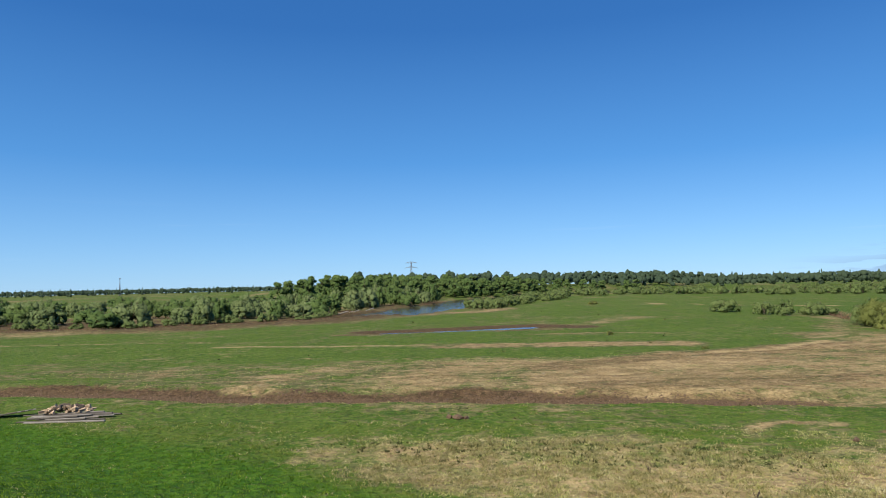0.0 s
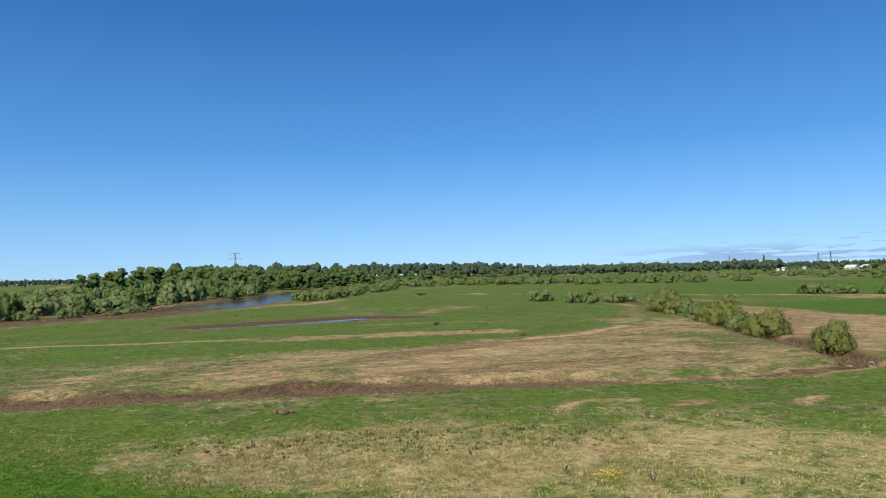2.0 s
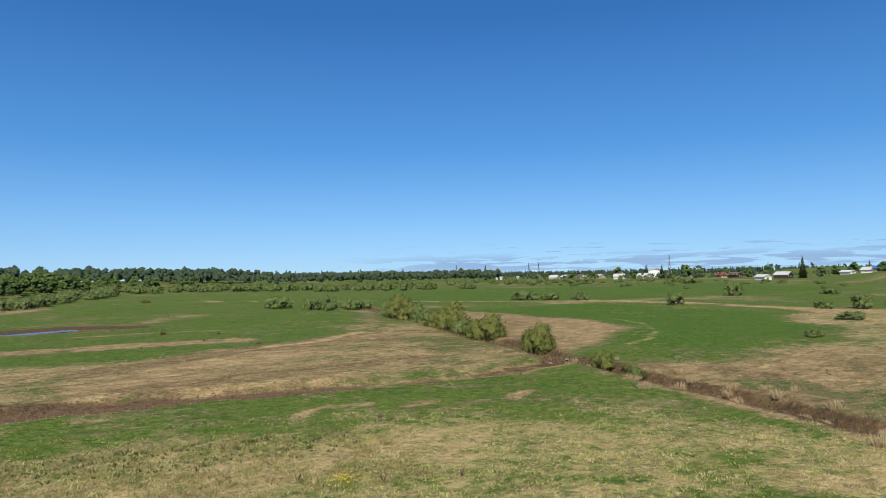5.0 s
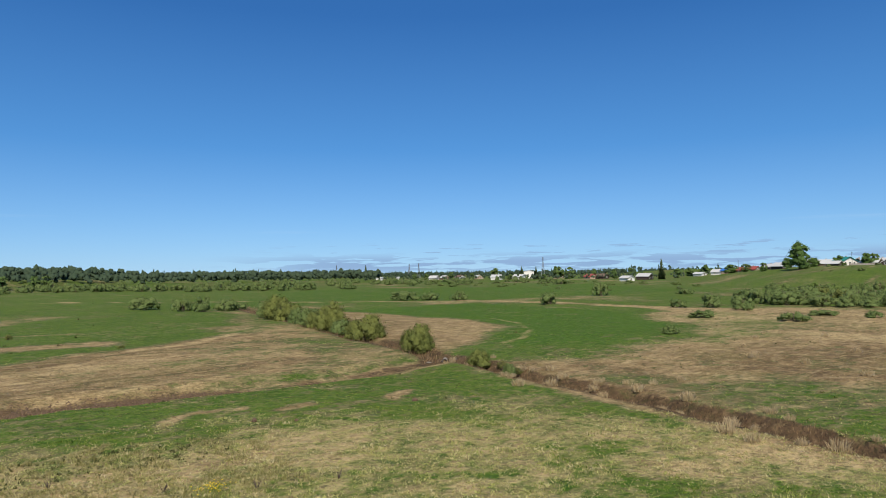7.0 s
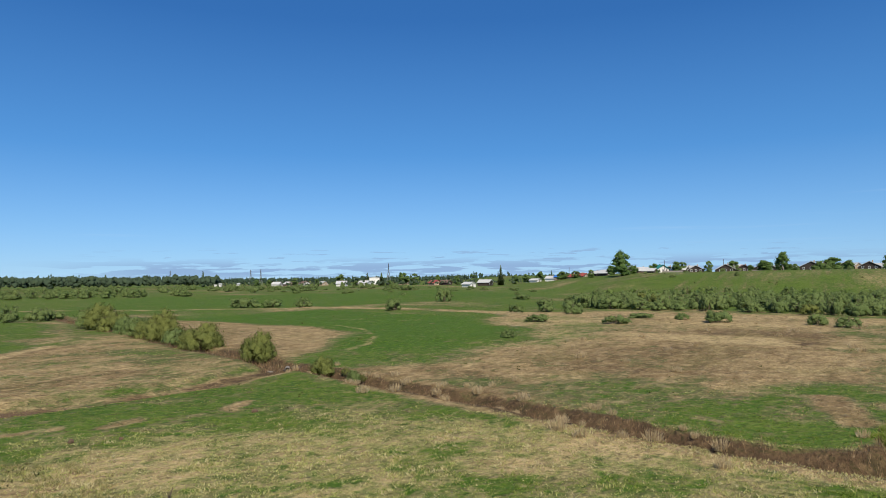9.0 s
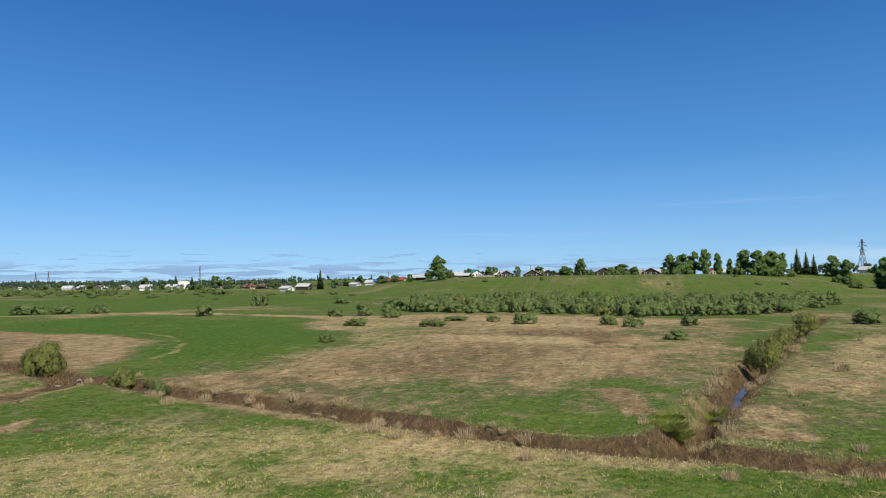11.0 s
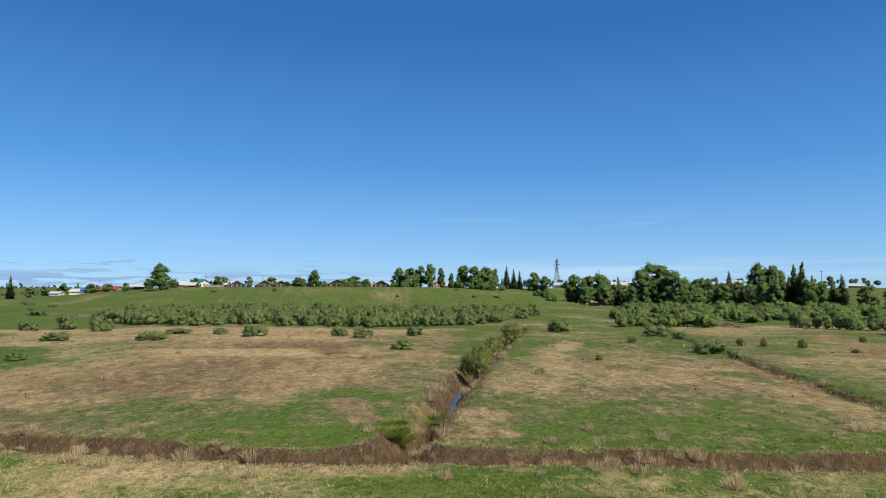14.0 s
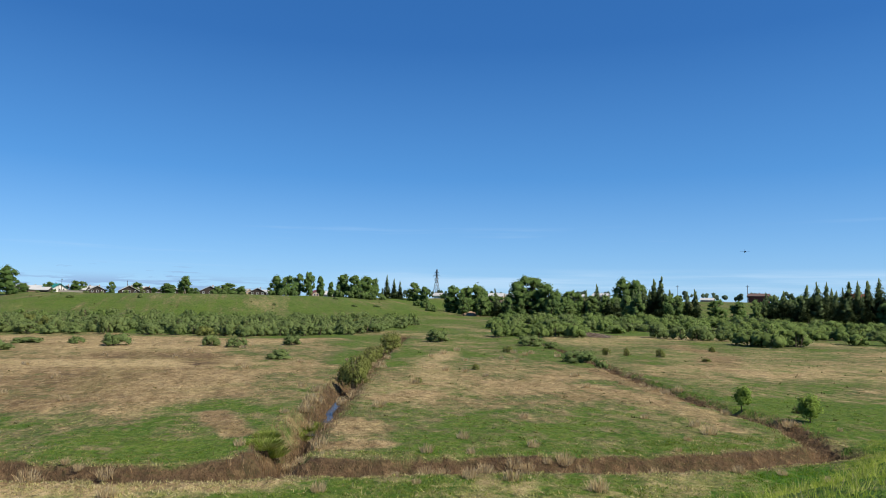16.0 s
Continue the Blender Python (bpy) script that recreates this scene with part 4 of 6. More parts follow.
# willow rows across the far meadow
for i, (x, y) in enumerate(scatter([(60, 330), (110, 330), (140, 262), (186, 232), (200, 250), (150, 300), (120, 400), (60, 420)], 60, 6.5, 63)):
    plant("willow_mid", "willow_bush", x, y, 1.2 + 0.7 * plant_rng.random(), 1.0 + 0.6 * plant_rng.random(), "rounded willow bush in a far meadow row", "bush", "far meadow willows")
for i, (x, y) in enumerate(scatter([(200, 250), (330, 190), (420, 330), (300, 460), (200, 420)], 60, 9, 64)):
    plant("willow_mid", "willow_bush", x, y, 1.1 + 0.9 * plant_rng.random(), 0.9 + 0.7 * plant_rng.random(), "rounded willow bush in a far meadow row", "bush", "far meadow willows")
# thicket below the hill
for i, (x, y) in enumerate(scatter([(132, 50), (127, 34), (128, 16), (122, -3), (126, -20), (150, -34), (178, -48), (176, 0), (168, 46), (156, 54)], 190, 3.3, 65)):
    plant("olive_mid" if plant_rng.random() < 0.05 else "willow_mid", "willow_scrub", x, y, 0.75 + 0.65 * plant_rng.random() ** 2, 0.6 + 0.5 * plant_rng.random(), "grey-green willow scrub below a grassy hill", "bush", "thicket below the hill")
for i, (x, y) in enumerate(scatter([(160, 56), (172, 10), (176, -50), (228, -60), (232, -10), (246, 40), (220, 76)], 80, 6.5, 69)):
    k = plant_rng.random()
    plant("green_mid" if k < 0.4 else "willow_mid", "leafy_scrub" if k < 0.4 else "willow_scrub", x, y, 0.7 + 0.6 * plant_rng.random(), 0.55 + 0.5 * plant_rng.random(), "green leafy scrub on the hill's lower slope" if k < 0.4 else "grey-green willow scrub on the hill's lower slope", "bush", "thicket below the hill")
for i, (x, y) in enumerate(scatter([polar(111, 152), polar(118, 142), polar(124, 158), polar(133, 148), polar(143, 152), polar(143, 200), polar(136, 258), polar(127, 268), polar(118, 262), polar(112, 235)], 215, 4.4, 66)):
    k = plant_rng.random()
    plant("green_mid" if k < 0.72 else "willow_mid", "leafy_scrub" if k < 0.72 else "willow_scrub", x, y, 0.95 + 0.75 * plant_rng.random(), 0.65 + 0.6 * plant_rng.random(), "mid-green leafy scrub below the wood" if k < 0.72 else "grey-green willow scrub below the wood", "bush", "scrub at the foot of the wood")
for az, r, w, h in ((112, 128, 4.5, 3.2), (113.6, 131, 5, 3.4), (115.2, 129, 4.2, 2.8), (116.6, 132, 5, 3.4), (118, 130, 4.5, 3.0), (124.6, 138, 4.8, 3.4), (126.4, 136, 5, 3.4), (127.8, 135, 5.2, 3.6), (129.4, 137, 5, 3.4), (131.4, 122, 5.5, 3.2), (132.8, 120, 6.5, 3.8), (134.6, 122, 5.5, 3.4), (138.2, 136, 4.6, 2.6), (140.4, 138, 5, 2.8), (142.5, 138, 5, 2.8)):
    x, y = polar(az, r)
    plant("willow_mid" if 124 < az < 130 else "green_mid", "willow_scrub" if 124 < az < 130 else "leafy_scrub", x, y, w / 4.2, h / 3.2, "rounded light-green willow bush at the wood's foot" if 124 < az < 130 else "full mid-green bush at the wood's foot", "bush", "scrub at the foot of the wood")
# the wood on the slope behind the fields
for i, (x, y) in enumerate(scatter([polar(108, 300), polar(113, 285), polar(120, 270), polar(126, 258), polar(132, 262), polar(136, 226), polar(146, 222), polar(146, 300), polar(134, 330), polar(121, 330), polar(110, 350)], 165, 5.2, 68)):
    if 126.4 < math.degrees(math.atan2(x, y)) < 131.8:
        continue  # the open slope
    k = plant_rng.random() < (0.35 if x > 190 else 0.8)
    plant("spruce" if k else "wood_tree", "spruce_tree" if k else "broadleaf_tree", x, y, 0.75 + 0.4 * plant_rng.random(), 0.55 + 0.45 * plant_rng.random(), "dark-green spruce in a wood on the slope" if k else "green broad-leaved tree in a wood on the slope", "tree", "wood on the slope", 0.3)
for az, r, k in ((92.8, 362, 0.9), (93.7, 360, 1.1), (94.6, 364, 1.0), (98.3, 360, 1.2), (99.2, 358, 1.0), (100.2, 360, 1.3), (101.0, 366, 1.1), (101.9, 372, 1.0), (88.6, 360, 1.2), (89.1, 345, 0.9), (88.3, 352, 0.7), (104.9, 350, 1.0), (105.6, 330, 1.2), (106.1, 310, 1.0)):
    x, y = polar(az, r)
    plant("dark_big", "hill_bush", x, y, 0.8 * k, 0.7 * k, "leafy green bush below the hilltop trees", "bush", "bushes on the hilltop", 0.2)
# trees along the hill: bearing, distance, kind, height, width
HILL_TREES = [
    (74.2, 400, 0, 16, 11), (80.9, 420, 0, 8, 5), (82.7, 440, 0, 8, 8), (86.1, 404, 0, 12, 7), (89.5, 400, 0, 8, 10), (71.8, 425, 0, 6, 4),
    (73.4, 430, 0, 7, 6), (75.1, 420, 0, 6, 6), (78.5, 425, 0, 8, 6), (79.0, 430, 0, 8, 5), (83.9, 420, 0, 5, 4), (85.0, 398, 0, 7, 9),
    (86.6, 420, 0, 5, 4), (87.0, 420, 0, 5, 4), (90.4, 420, 0, 7, 6), (76.8, 430, 0, 7, 6), (70.6, 470, 0, 6, 6),
]
HILL_TREES += [
    (69.4, 500, 0, 7, 8), (93.2, 370, 0, 12, 8), (94.1, 365, 0, 12, 9), (95.0, 375, 0, 14, 7), (95.9, 370, 0, 15, 6), (96.8, 380, 0, 13, 5),
    (97.6, 390, 0, 10, 4), (98.7, 370, 0, 14, 9), (99.6, 365, 0, 14, 10), (100.6, 368, 0, 14, 9), (101.3, 380, 0, 13, 5), (102.3, 390, 1, 14, 4.5),
    (102.9, 392, 1, 12, 4.5), (103.4, 395, 1, 11, 4), (104.6, 385, 0, 12, 8), (105.4, 380, 0, 10, 6), (108.0, 330, 0, 15, 10),
]
HILL_TREES += [
    (109.0, 325, 0, 15, 9), (110.0, 328, 0, 17, 9), (110.6, 320, 0, 12, 6), (111.6, 300, 1, 11, 5), (112.3, 295, 1, 10, 5), (112.8, 296, 1, 9, 4),
    (113.4, 310, 0, 18, 13), (114.6, 312, 0, 21, 15), (115.9, 305, 0, 17, 12), (116.5, 300, 0, 14, 8), (117.6, 300, 0, 14, 7), (118.4, 305, 0, 13, 6),
    (119.0, 298, 1, 13, 5), (119.8, 295, 1, 13, 5), (120.6, 300, 0, 12, 6), (121.2, 302, 0, 11, 6), (122.0, 330, 0, 18, 11),
]
HILL_TREES += [
    (123.2, 330, 0, 17, 9), (124.4, 280, 1, 17, 8), (124.9, 276, 1, 18, 7), (125.6, 284, 1, 13, 6), (126.9, 270, 1, 12, 5), (127.5, 268, 1, 13, 6),
    (129.0, 290, 0, 10, 7), (130.6, 300, 0, 9, 7), (133.2, 255, 1, 11, 7), (133.8, 250, 1, 12, 7), (134.6, 300, 1, 10, 5), (135.3, 250, 1, 14, 7),
    (136.0, 246, 1, 15, 7), (136.6, 252, 1, 15, 6), (137.2, 240, 1, 12, 6), (138.0, 244, 1, 15, 7), (138.6, 240, 1, 15, 6),
]
HILL_TREES += [
    (139.2, 235, 1, 15, 7), (139.9, 238, 1, 16, 7), (140.6, 236, 1, 15, 7), (141.3, 238, 1, 16, 7), (142.2, 236, 1, 16, 8),
]
for az, r, k, h, w in HILL_TREES:
    x, y = polar(az, r)
    plant("spruce" if k else "tree", "spruce_tree" if k else "broadleaf_tree", x, y, (1.0 if k else 1.1) * w / 6.2, h / (14 if k else 12), "tall dark-green spruce on the hillside" if k else "full green broad-leaved tree on the hill", "tree", "hillside trees", 0.6)


def joined_trees(name, label, spots, seed):
    """One sheet of far trees, many small clumps each. spots: x, y, height, spruce."""
    rng = np.random.default_rng(seed)
    P = np.array([v[:2] for v in spots])
    Z = heights(P[:, 0], P[:, 1])
    vs, fs, ns, n = [], [], [], 0
    for (x, y, h, s), z in zip(spots, Z):
        if s:
            lobes = [(0, 0, h * (0.2 + 0.2 * i), 0.17 * h * (1 - 0.2 * i) + 0.3, 0.14 * h) for i in range(5)]
        else:
            lobes = [(h * 0.16 * rng.normal(), h * 0.16 * rng.normal(), h * (0.35 + 0.45 * rng.random()), 0.18 * h, 0.19 * h) for _ in range(3)]
        a_, b_, c_ = leaves(rng, lobes, 20, 0.07 * h, 1.3, 0.8)
        d_, e_, f_ = inner(rng, lobes, 0.95, False)
        a_, b_, c_ = np.concatenate([a_, d_]), np.concatenate([b_, e_ + len(a_)]), np.concatenate([c_, f_])
        vs.append(a_ + np.array([x, y, z]))
        fs.append(b_ + n)
        ns.append(c_)
        n += len(a_)
    return tagged(new(name, np_mesh(name, np.concatenate(vs), np.concatenate(fs), M_FARHAZE, np.concatenate(ns))), label, "forest", kind="stuff")


def far_woods(name, label, az0, az1, r0, r1, rows, h0, h1, seed, spruce=0.16):
    rng = np.random.default_rng(seed)
    spots = []
    for k in range(rows):
        r = r0 + (r1 - r0) * k / max(rows - 1, 1)
        step = math.degrees(4.0 / r)
        for az in np.arange(az0, az1, step):
            x, y = polar(az + step * rng.normal() * 0.5, r + (r1 - r0) / rows * (rng.random() - 0.5) * 1.6)
            roll = float(fbm(np.array([x]), np.array([y]), 60, 90)[0])
            spots.append((x, y, h0 + (h1 - h0) * (0.3 * rng.random() + 1.4 * roll - 0.35), rng.random() < spruce))
    return joined_trees(name, label, spots, seed)


# wood on the rise across the river: its front trees one by one, the rest joined
wood = sorted(scatter([(-78, 305), (-42, 275), (-18, 290), (-4, 345), (30, 400), (130, 505), (240, 590), (120, 640), (-60, 480)], 300, 5.4, 67), key=lambda p: p[1] - 0.55 * p[0])
for x, y in wood[:120]:
    plant("wood_tree", "riverside_tree", x, y, 1.05 + 0.35 * plant_rng.random(), 0.78 + 0.17 * plant_rng.random(), "dense green broad-leaved tree in a riverside wood", "tree", "wood across the river", 0.3)
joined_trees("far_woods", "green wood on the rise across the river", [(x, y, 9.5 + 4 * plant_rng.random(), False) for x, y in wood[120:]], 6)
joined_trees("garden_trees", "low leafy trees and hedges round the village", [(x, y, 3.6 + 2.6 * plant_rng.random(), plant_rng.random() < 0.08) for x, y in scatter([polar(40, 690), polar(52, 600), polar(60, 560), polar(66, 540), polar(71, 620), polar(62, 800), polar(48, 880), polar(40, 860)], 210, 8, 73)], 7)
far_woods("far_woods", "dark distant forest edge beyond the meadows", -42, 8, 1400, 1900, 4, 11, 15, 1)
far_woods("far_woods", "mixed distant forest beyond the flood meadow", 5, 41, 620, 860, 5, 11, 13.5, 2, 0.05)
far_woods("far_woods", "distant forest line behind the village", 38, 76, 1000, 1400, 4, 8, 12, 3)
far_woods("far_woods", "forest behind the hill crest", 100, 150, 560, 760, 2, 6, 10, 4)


# ---- pylons ----
def pylon(name, x, y, h, w, arms, label, lean=0):
    """A lattice mast on four legs with cross-arms."""
    ob = new(name)
    ob.matrix_basis = pose(x, y, height_at(x, y) - 0.2, 0, 0, lean)
    t = h * 0.007
    bm = bmesh.new()
    levels = [0, 0.28, 0.5, 0.66, 0.8, 0.9, 1.0]
    half = [w * (1 - 0.86 * min(1, l / 0.75)) / 2 for l in levels]
    for sx in (-1, 1):
        for sy in (-1, 1):
            for i in range(6):
                add_rod(bm, (sx * half[i], sy * half[i], h * levels[i]), (sx * half[i + 1], sy * half[i + 1], h * levels[i + 1]), t, t, 4)
    part("legs", bm, M_STEEL, ob)
    bm = bmesh.new()
    for i in range(6):
        for sx, sy, tx, ty in ((-1, -1, 1, -1), (1, -1, 1, 1), (1, 1, -1, 1), (-1, 1, -1, -1)):
            add_rod(bm, (sx * half[i], sy * half[i], h * levels[i]), (tx * half[i + 1], ty * half[i + 1], h * levels[i + 1]), t * 0.6, t * 0.6, 4)
            add_rod(bm, (tx * half[i], ty * half[i], h * levels[i]), (sx * half[i + 1], sy * half[i + 1], h * levels[i + 1]), t * 0.6, t * 0.6, 4)
    part("bracing", bm, M_STEEL, ob)
    for z, l in arms:
        bm = bmesh.new()
        for s in (-1, 1):
            add_rod(bm, (0, 0.3, z * h), (s * l, 0, z * h), t, t * 0.7, 4)
            add_rod(bm, (0, -0.3, z * h), (s * l, 0, z * h), t, t * 0.7, 4)
            add_rod(bm, (0, 0, z * h + 0.045 * h), (s * l, 0, z * h), t * 0.8, t * 0.6, 4)
            add_rod(bm, (s * l, 0, z * h), (s * l, 0, z * h - 0.05 * h), t * 0.6, t * 0.6, 4)
        part("cross_arm", bm, M_STEEL, ob)
    return tagged(ob, label, "pylon", "power line pylons")


x, y = polar(-2.7, 520)
pylon("power_pylon", x, y, 20.5, 5, ((0.98, 4.0), (0.8, 4.6)), "grey steel lattice power pylon above a wood")
x, y = polar(106.5, 560)
pylon("power_pylon", x, y, 24.5, 5.5, ((0.68, 3.5), (0.8, 5.0), (0.9, 3.2)), "tall grey steel lattice pylon behind a hill", 15)
x, y = polar(54.8, 760)
pylon("power_pylon", x, y, 24, 5, ((0.7, 3), (0.82, 4), (0.93, 3)), "slim grey lattice pylon by the village", 40)
for az, r, h in ((43.5, 1100, 23), (44.3, 1050, 23), (37.4, 1300, 24)):
    x, y = polar(az, r)
    pylon("power_pylon", x, y, h, 5, ((0.75, 4), (0.9, 4)), "small distant grey lattice pylon", 30)
x, y = polar(-25.6, 1400)
pylon("radio_mast", x, y, 34, 3.0, ((0.97, 1.5),), "slender distant steel radio mast over forest")


# ---- houses ----
def house(x, y, az, w, d, h, roof_h, wallm, roofm, label, shed=False):
    """A gabled house with its gable towards -y of its own frame."""
    ob = new("shed" if shed else "village_house")
    ob.matrix_basis = pose(x, y, height_at(x, y) - 0.3, 0, 0, az)
    bm = bmesh.new()
    pts = [(-w / 2, 0), (w / 2, 0), (w / 2, h), (0, h + roof_h * 0.94), (-w / 2, h)]
    a_ = [bm.verts.new((px_, -d / 2, pz)) for px_, pz in pts]
    b_ = [bm.verts.new((px_, d / 2, pz)) for px_, pz in pts]
    bm.faces.new(a_)
    bm.faces.new(b_[::-1])
    for i in range(5):
        bm.faces.new((a_[i], b_[i], b_[(i + 1) % 5], a_[(i + 1) % 5]))
    bmesh.ops.recalc_face_normals(bm, faces=bm.faces)
    part("wall", bm, wallm, ob)
    bm = bmesh.new()
    ov, th = 0.6, 0.24
    k = roof_h / (w / 2)
    for s in (-1, 1):
        p0, p1 = (0, h + roof_h), (s * (w / 2 + ov), h - ov * k)
        vs_ = [bm.verts.new((px_, yy, pz + dz)) for yy in (-d / 2 - ov, d / 2 + ov) for px_, pz, dz in ((p0[0], p0[1], 0), (p1[0], p1[1], 0), (p1[0], p1[1], th), (p0[0], p0[1], th))]
        for f in ((0, 1, 2, 3), (4, 5, 6, 7), (0, 1, 5, 4), (1, 2, 6, 5), (2, 3, 7, 6), (3, 0, 4, 7)):
            bm.faces.new([vs_[i] for i in f])
    bmesh.ops.recalc_face_normals(bm, faces=bm.faces)
    roof = part("roof", bm, roofm, ob)
    if not shed:
        bm = bmesh.new()
        add_box(bm, w * 0.12, w * 0.12 + 0.6, -0.3, 0.3, h + roof_h * 0.4, h + roof_h + 0.7)
        part("chimney", bm, M_SANDWALL, roof)
        for i in range(3):
            cx = (i - 1) * w * 0.29
            bm = bmesh.new()
            add_box(bm, cx - 0.55, cx + 0.55, -d / 2 - 0.06, -d / 2 + 0.04, h * 0.42, h * 0.42 + 1.35)
            win = part("window", bm, M_FRAMEPAINT, ob)
            bm = bmesh.new()
            add_box(bm, cx - 0.42, cx + 0.42, -d / 2 - 0.09, -d / 2 - 0.05, h * 0.42 + 0.12, h * 0.42 + 1.23)
            part("pane", bm, M_GLASS, win)
    else:
        bm = bmesh.new()
        add_box(bm, -0.6, 0.6, -d / 2 - 0.06, -d / 2 + 0.02, 0.3, 2.2)
        part("door", bm, M_PLANK2, ob)
    return tagged(ob, label, "shed" if shed else "house", "village buildings")


W = dict(log=M_LOGWALL, white=M_WHITEWALL, sand=M_SANDWALL, red=M_REDWALL)
R = dict(grey=M_GREYROOF, red=M_REDROOF, brown=M_BROWNROOF, teal=M_TEALROOF, blue=M_BLUEROOF)
HOUSES = [
    (73.0, 450, 8, 8, 2.4, 2.0, "log", "grey", 50, 0), (74.9, 440, 8, 10, 2.5, 2.6, "log", "grey", 8, 0), (75.9, 445, 11, 8, 2.4, 2.2, "sand", "grey", 78, 0),
    (76.5, 428, 7, 6, 2.0, 1.4, "log", "grey", 70, 1), (77.1, 436, 9, 9, 3.4, 2.4, "white", "teal", 38, 0), (77.9, 440, 6.5, 8, 2.5, 2.4, "log", "grey", 5, 0),
    (78.8, 432, 12, 8, 2.6, 2.2, "log", "grey", 76, 0), (79.4, 446, 8, 8, 2.6, 2.2, "white", "grey", 66, 0), (79.9, 436, 9, 9, 2.6, 2.5, "log", "grey", 6, 0),
    (82.1, 434, 10.5, 10, 2.7, 2.9, "log", "grey", 4, 0), (82.8, 448, 9, 8, 2.6, 2.4, "sand", "grey", 74, 0),
]
HOUSES += [
    (83.4, 438, 8, 9, 2.5, 2.3, "log", "brown", 6, 0), (84.9, 436, 12, 10, 2.8, 3.0, "log", "grey", 3, 0), (85.7, 446, 8, 7, 2.3, 1.8, "sand", "grey", 72, 1),
    (86.6, 448, 6, 6, 2.2, 1.6, "white", "grey", 60, 1), (88.0, 432, 12.5, 10, 2.9, 3.3, "log", "grey", 2, 0), (88.8, 442, 8, 8, 2.5, 2.4, "log", "brown", 60, 0),
    (90.2, 438, 9, 9, 2.6, 2.8, "log", "grey", 2, 0), (90.7, 446, 7, 8, 2.4, 2.2, "sand", "grey", 40, 1), (91.7, 436, 10.5, 9, 2.6, 2.8, "log", "grey", 0, 0),
    (92.3, 448, 7, 8, 2.4, 2.0, "white", "grey", 60, 1), (96.4, 446, 7, 8, 2.6, 2.4, "sand", "red", 14, 0),
]
HOUSES += [
    (97.2, 450, 9, 8, 2.4, 2.0, "white", "grey", 80, 0), (98.1, 444, 8, 8, 2.5, 2.4, "log", "grey", 4, 0), (106.7, 470, 5, 6, 2.6, 1.6, "white", "grey", 70, 1),
    (111.6, 400, 14, 8, 3.4, 1.8, "sand", "grey", 84, 0), (112.9, 410, 12, 8, 2.6, 1.6, "sand", "grey", 84, 0), (118.3, 420, 12, 9, 2.4, 1.6, "sand", "grey", 84, 0),
    (120.2, 400, 11, 8, 3.0, 1.6, "sand", "grey", 80, 0), (128.4, 450, 6, 7, 1.9, 1.2, "sand", "grey", 84, 1), (132.1, 380, 8, 9, 3.6, 1.2, "red", "brown", 82, 0),
    (138.4, 400, 8, 8, 3.4, 1.8, "white", "red", 80, 0), (50.9, 640, 12, 9, 2.8, 2.4, "white", "grey", 80, 0),
]
HOUSES += [
    (52.8, 650, 15, 9, 2.8, 2.4, "white", "grey", 70, 0), (53.6, 790, 12, 9, 8.5, 0.8, "white", "grey", 0, 0), (56.1, 720, 9, 8, 2.6, 2.4, "sand", "red", 60, 0),
    (58.7, 640, 9, 9, 2.6, 2.2, "sand", "red", 40, 0), (59.6, 640, 10, 9, 2.6, 2.2, "log", "brown", 60, 0), (61.6, 472, 7, 7, 2.4, 1.4, "white", "grey", 50, 1),
    (63.0, 540, 15, 9, 2.8, 2.2, "log", "grey", 75, 0), (67.2, 560, 8, 7, 2.2, 1.2, "white", "grey", 60, 1), (68.6, 520, 10, 8, 2.8, 1.8, "white", "grey", 70, 0),
    (69.2, 515, 6, 6, 3.2, 1.2, "sand", "blue", 60, 1), (70.3, 520, 9, 7, 2.0, 1.8, "sand", "red", 60, 0),
]
HOUSES += [
    (71.0, 500, 9, 7, 2.0, 1.9, "sand", "red", 64, 0), (72.2, 480, 8, 7, 2.2, 1.8, "log", "grey", 50, 0), (45.6, 706, 10, 8, 2.6, 2.2, "white", "grey", 70, 0),
    (46.5, 720, 9, 8, 2.6, 2.2, "sand", "grey", 30, 0), (41.0, 770, 34, 7, 2.8, 1.0, "white", "grey", 88, 1), (42.4, 780, 20, 7, 2.8, 1.0, "white", "grey", 88, 1),
    (47.8, 760, 10, 8, 2.6, 2.2, "white", "brown", 40, 0), (49.3, 760, 10, 8, 2.6, 2.2, "sand", "grey", 40, 0),
]
for az, r, w, d, h, rh, wk, rk, turn, shed in HOUSES:
    x, y = polar(az, r)
    wall_word = {"log": "dark log", "white": "pale plastered", "sand": "tan brick", "red": "dark red brick"}[wk]
    house(x, y, -az + turn, w, d, h * (0.78 if 66 < az < 100 else 1.0), rh, W[wk], R[rk], "%s village %s under a %s roof" % (wall_word, "shed" if shed else "house", rk), shed)
# trees between the houses of the village in the plain
VILLAGE_TREES = [
    (50.7, 660, 0, 13, 13), (53.0, 680, 1, 14, 6), (54.2, 660, 1, 13, 6), (56.0, 680, 0, 14, 12), (57.0, 690, 0, 13, 10), (64.3, 560, 1, 17, 6),
    (65.5, 600, 0, 9, 9), (66.5, 620, 0, 9, 9), (67.5, 620, 0, 10, 10), (62.0, 640, 0, 11, 10), (60.6, 640, 0, 10, 9), (59, 700, 0, 11, 9),
    (47, 700, 0, 9, 9), (45, 720, 0, 8, 9), (44, 700, 0, 8, 9), (48.8, 700, 0, 8, 8), (52, 640, 0, 6, 8),
]
VILLAGE_TREES += [
    (54.8, 650, 0, 6, 8),
]
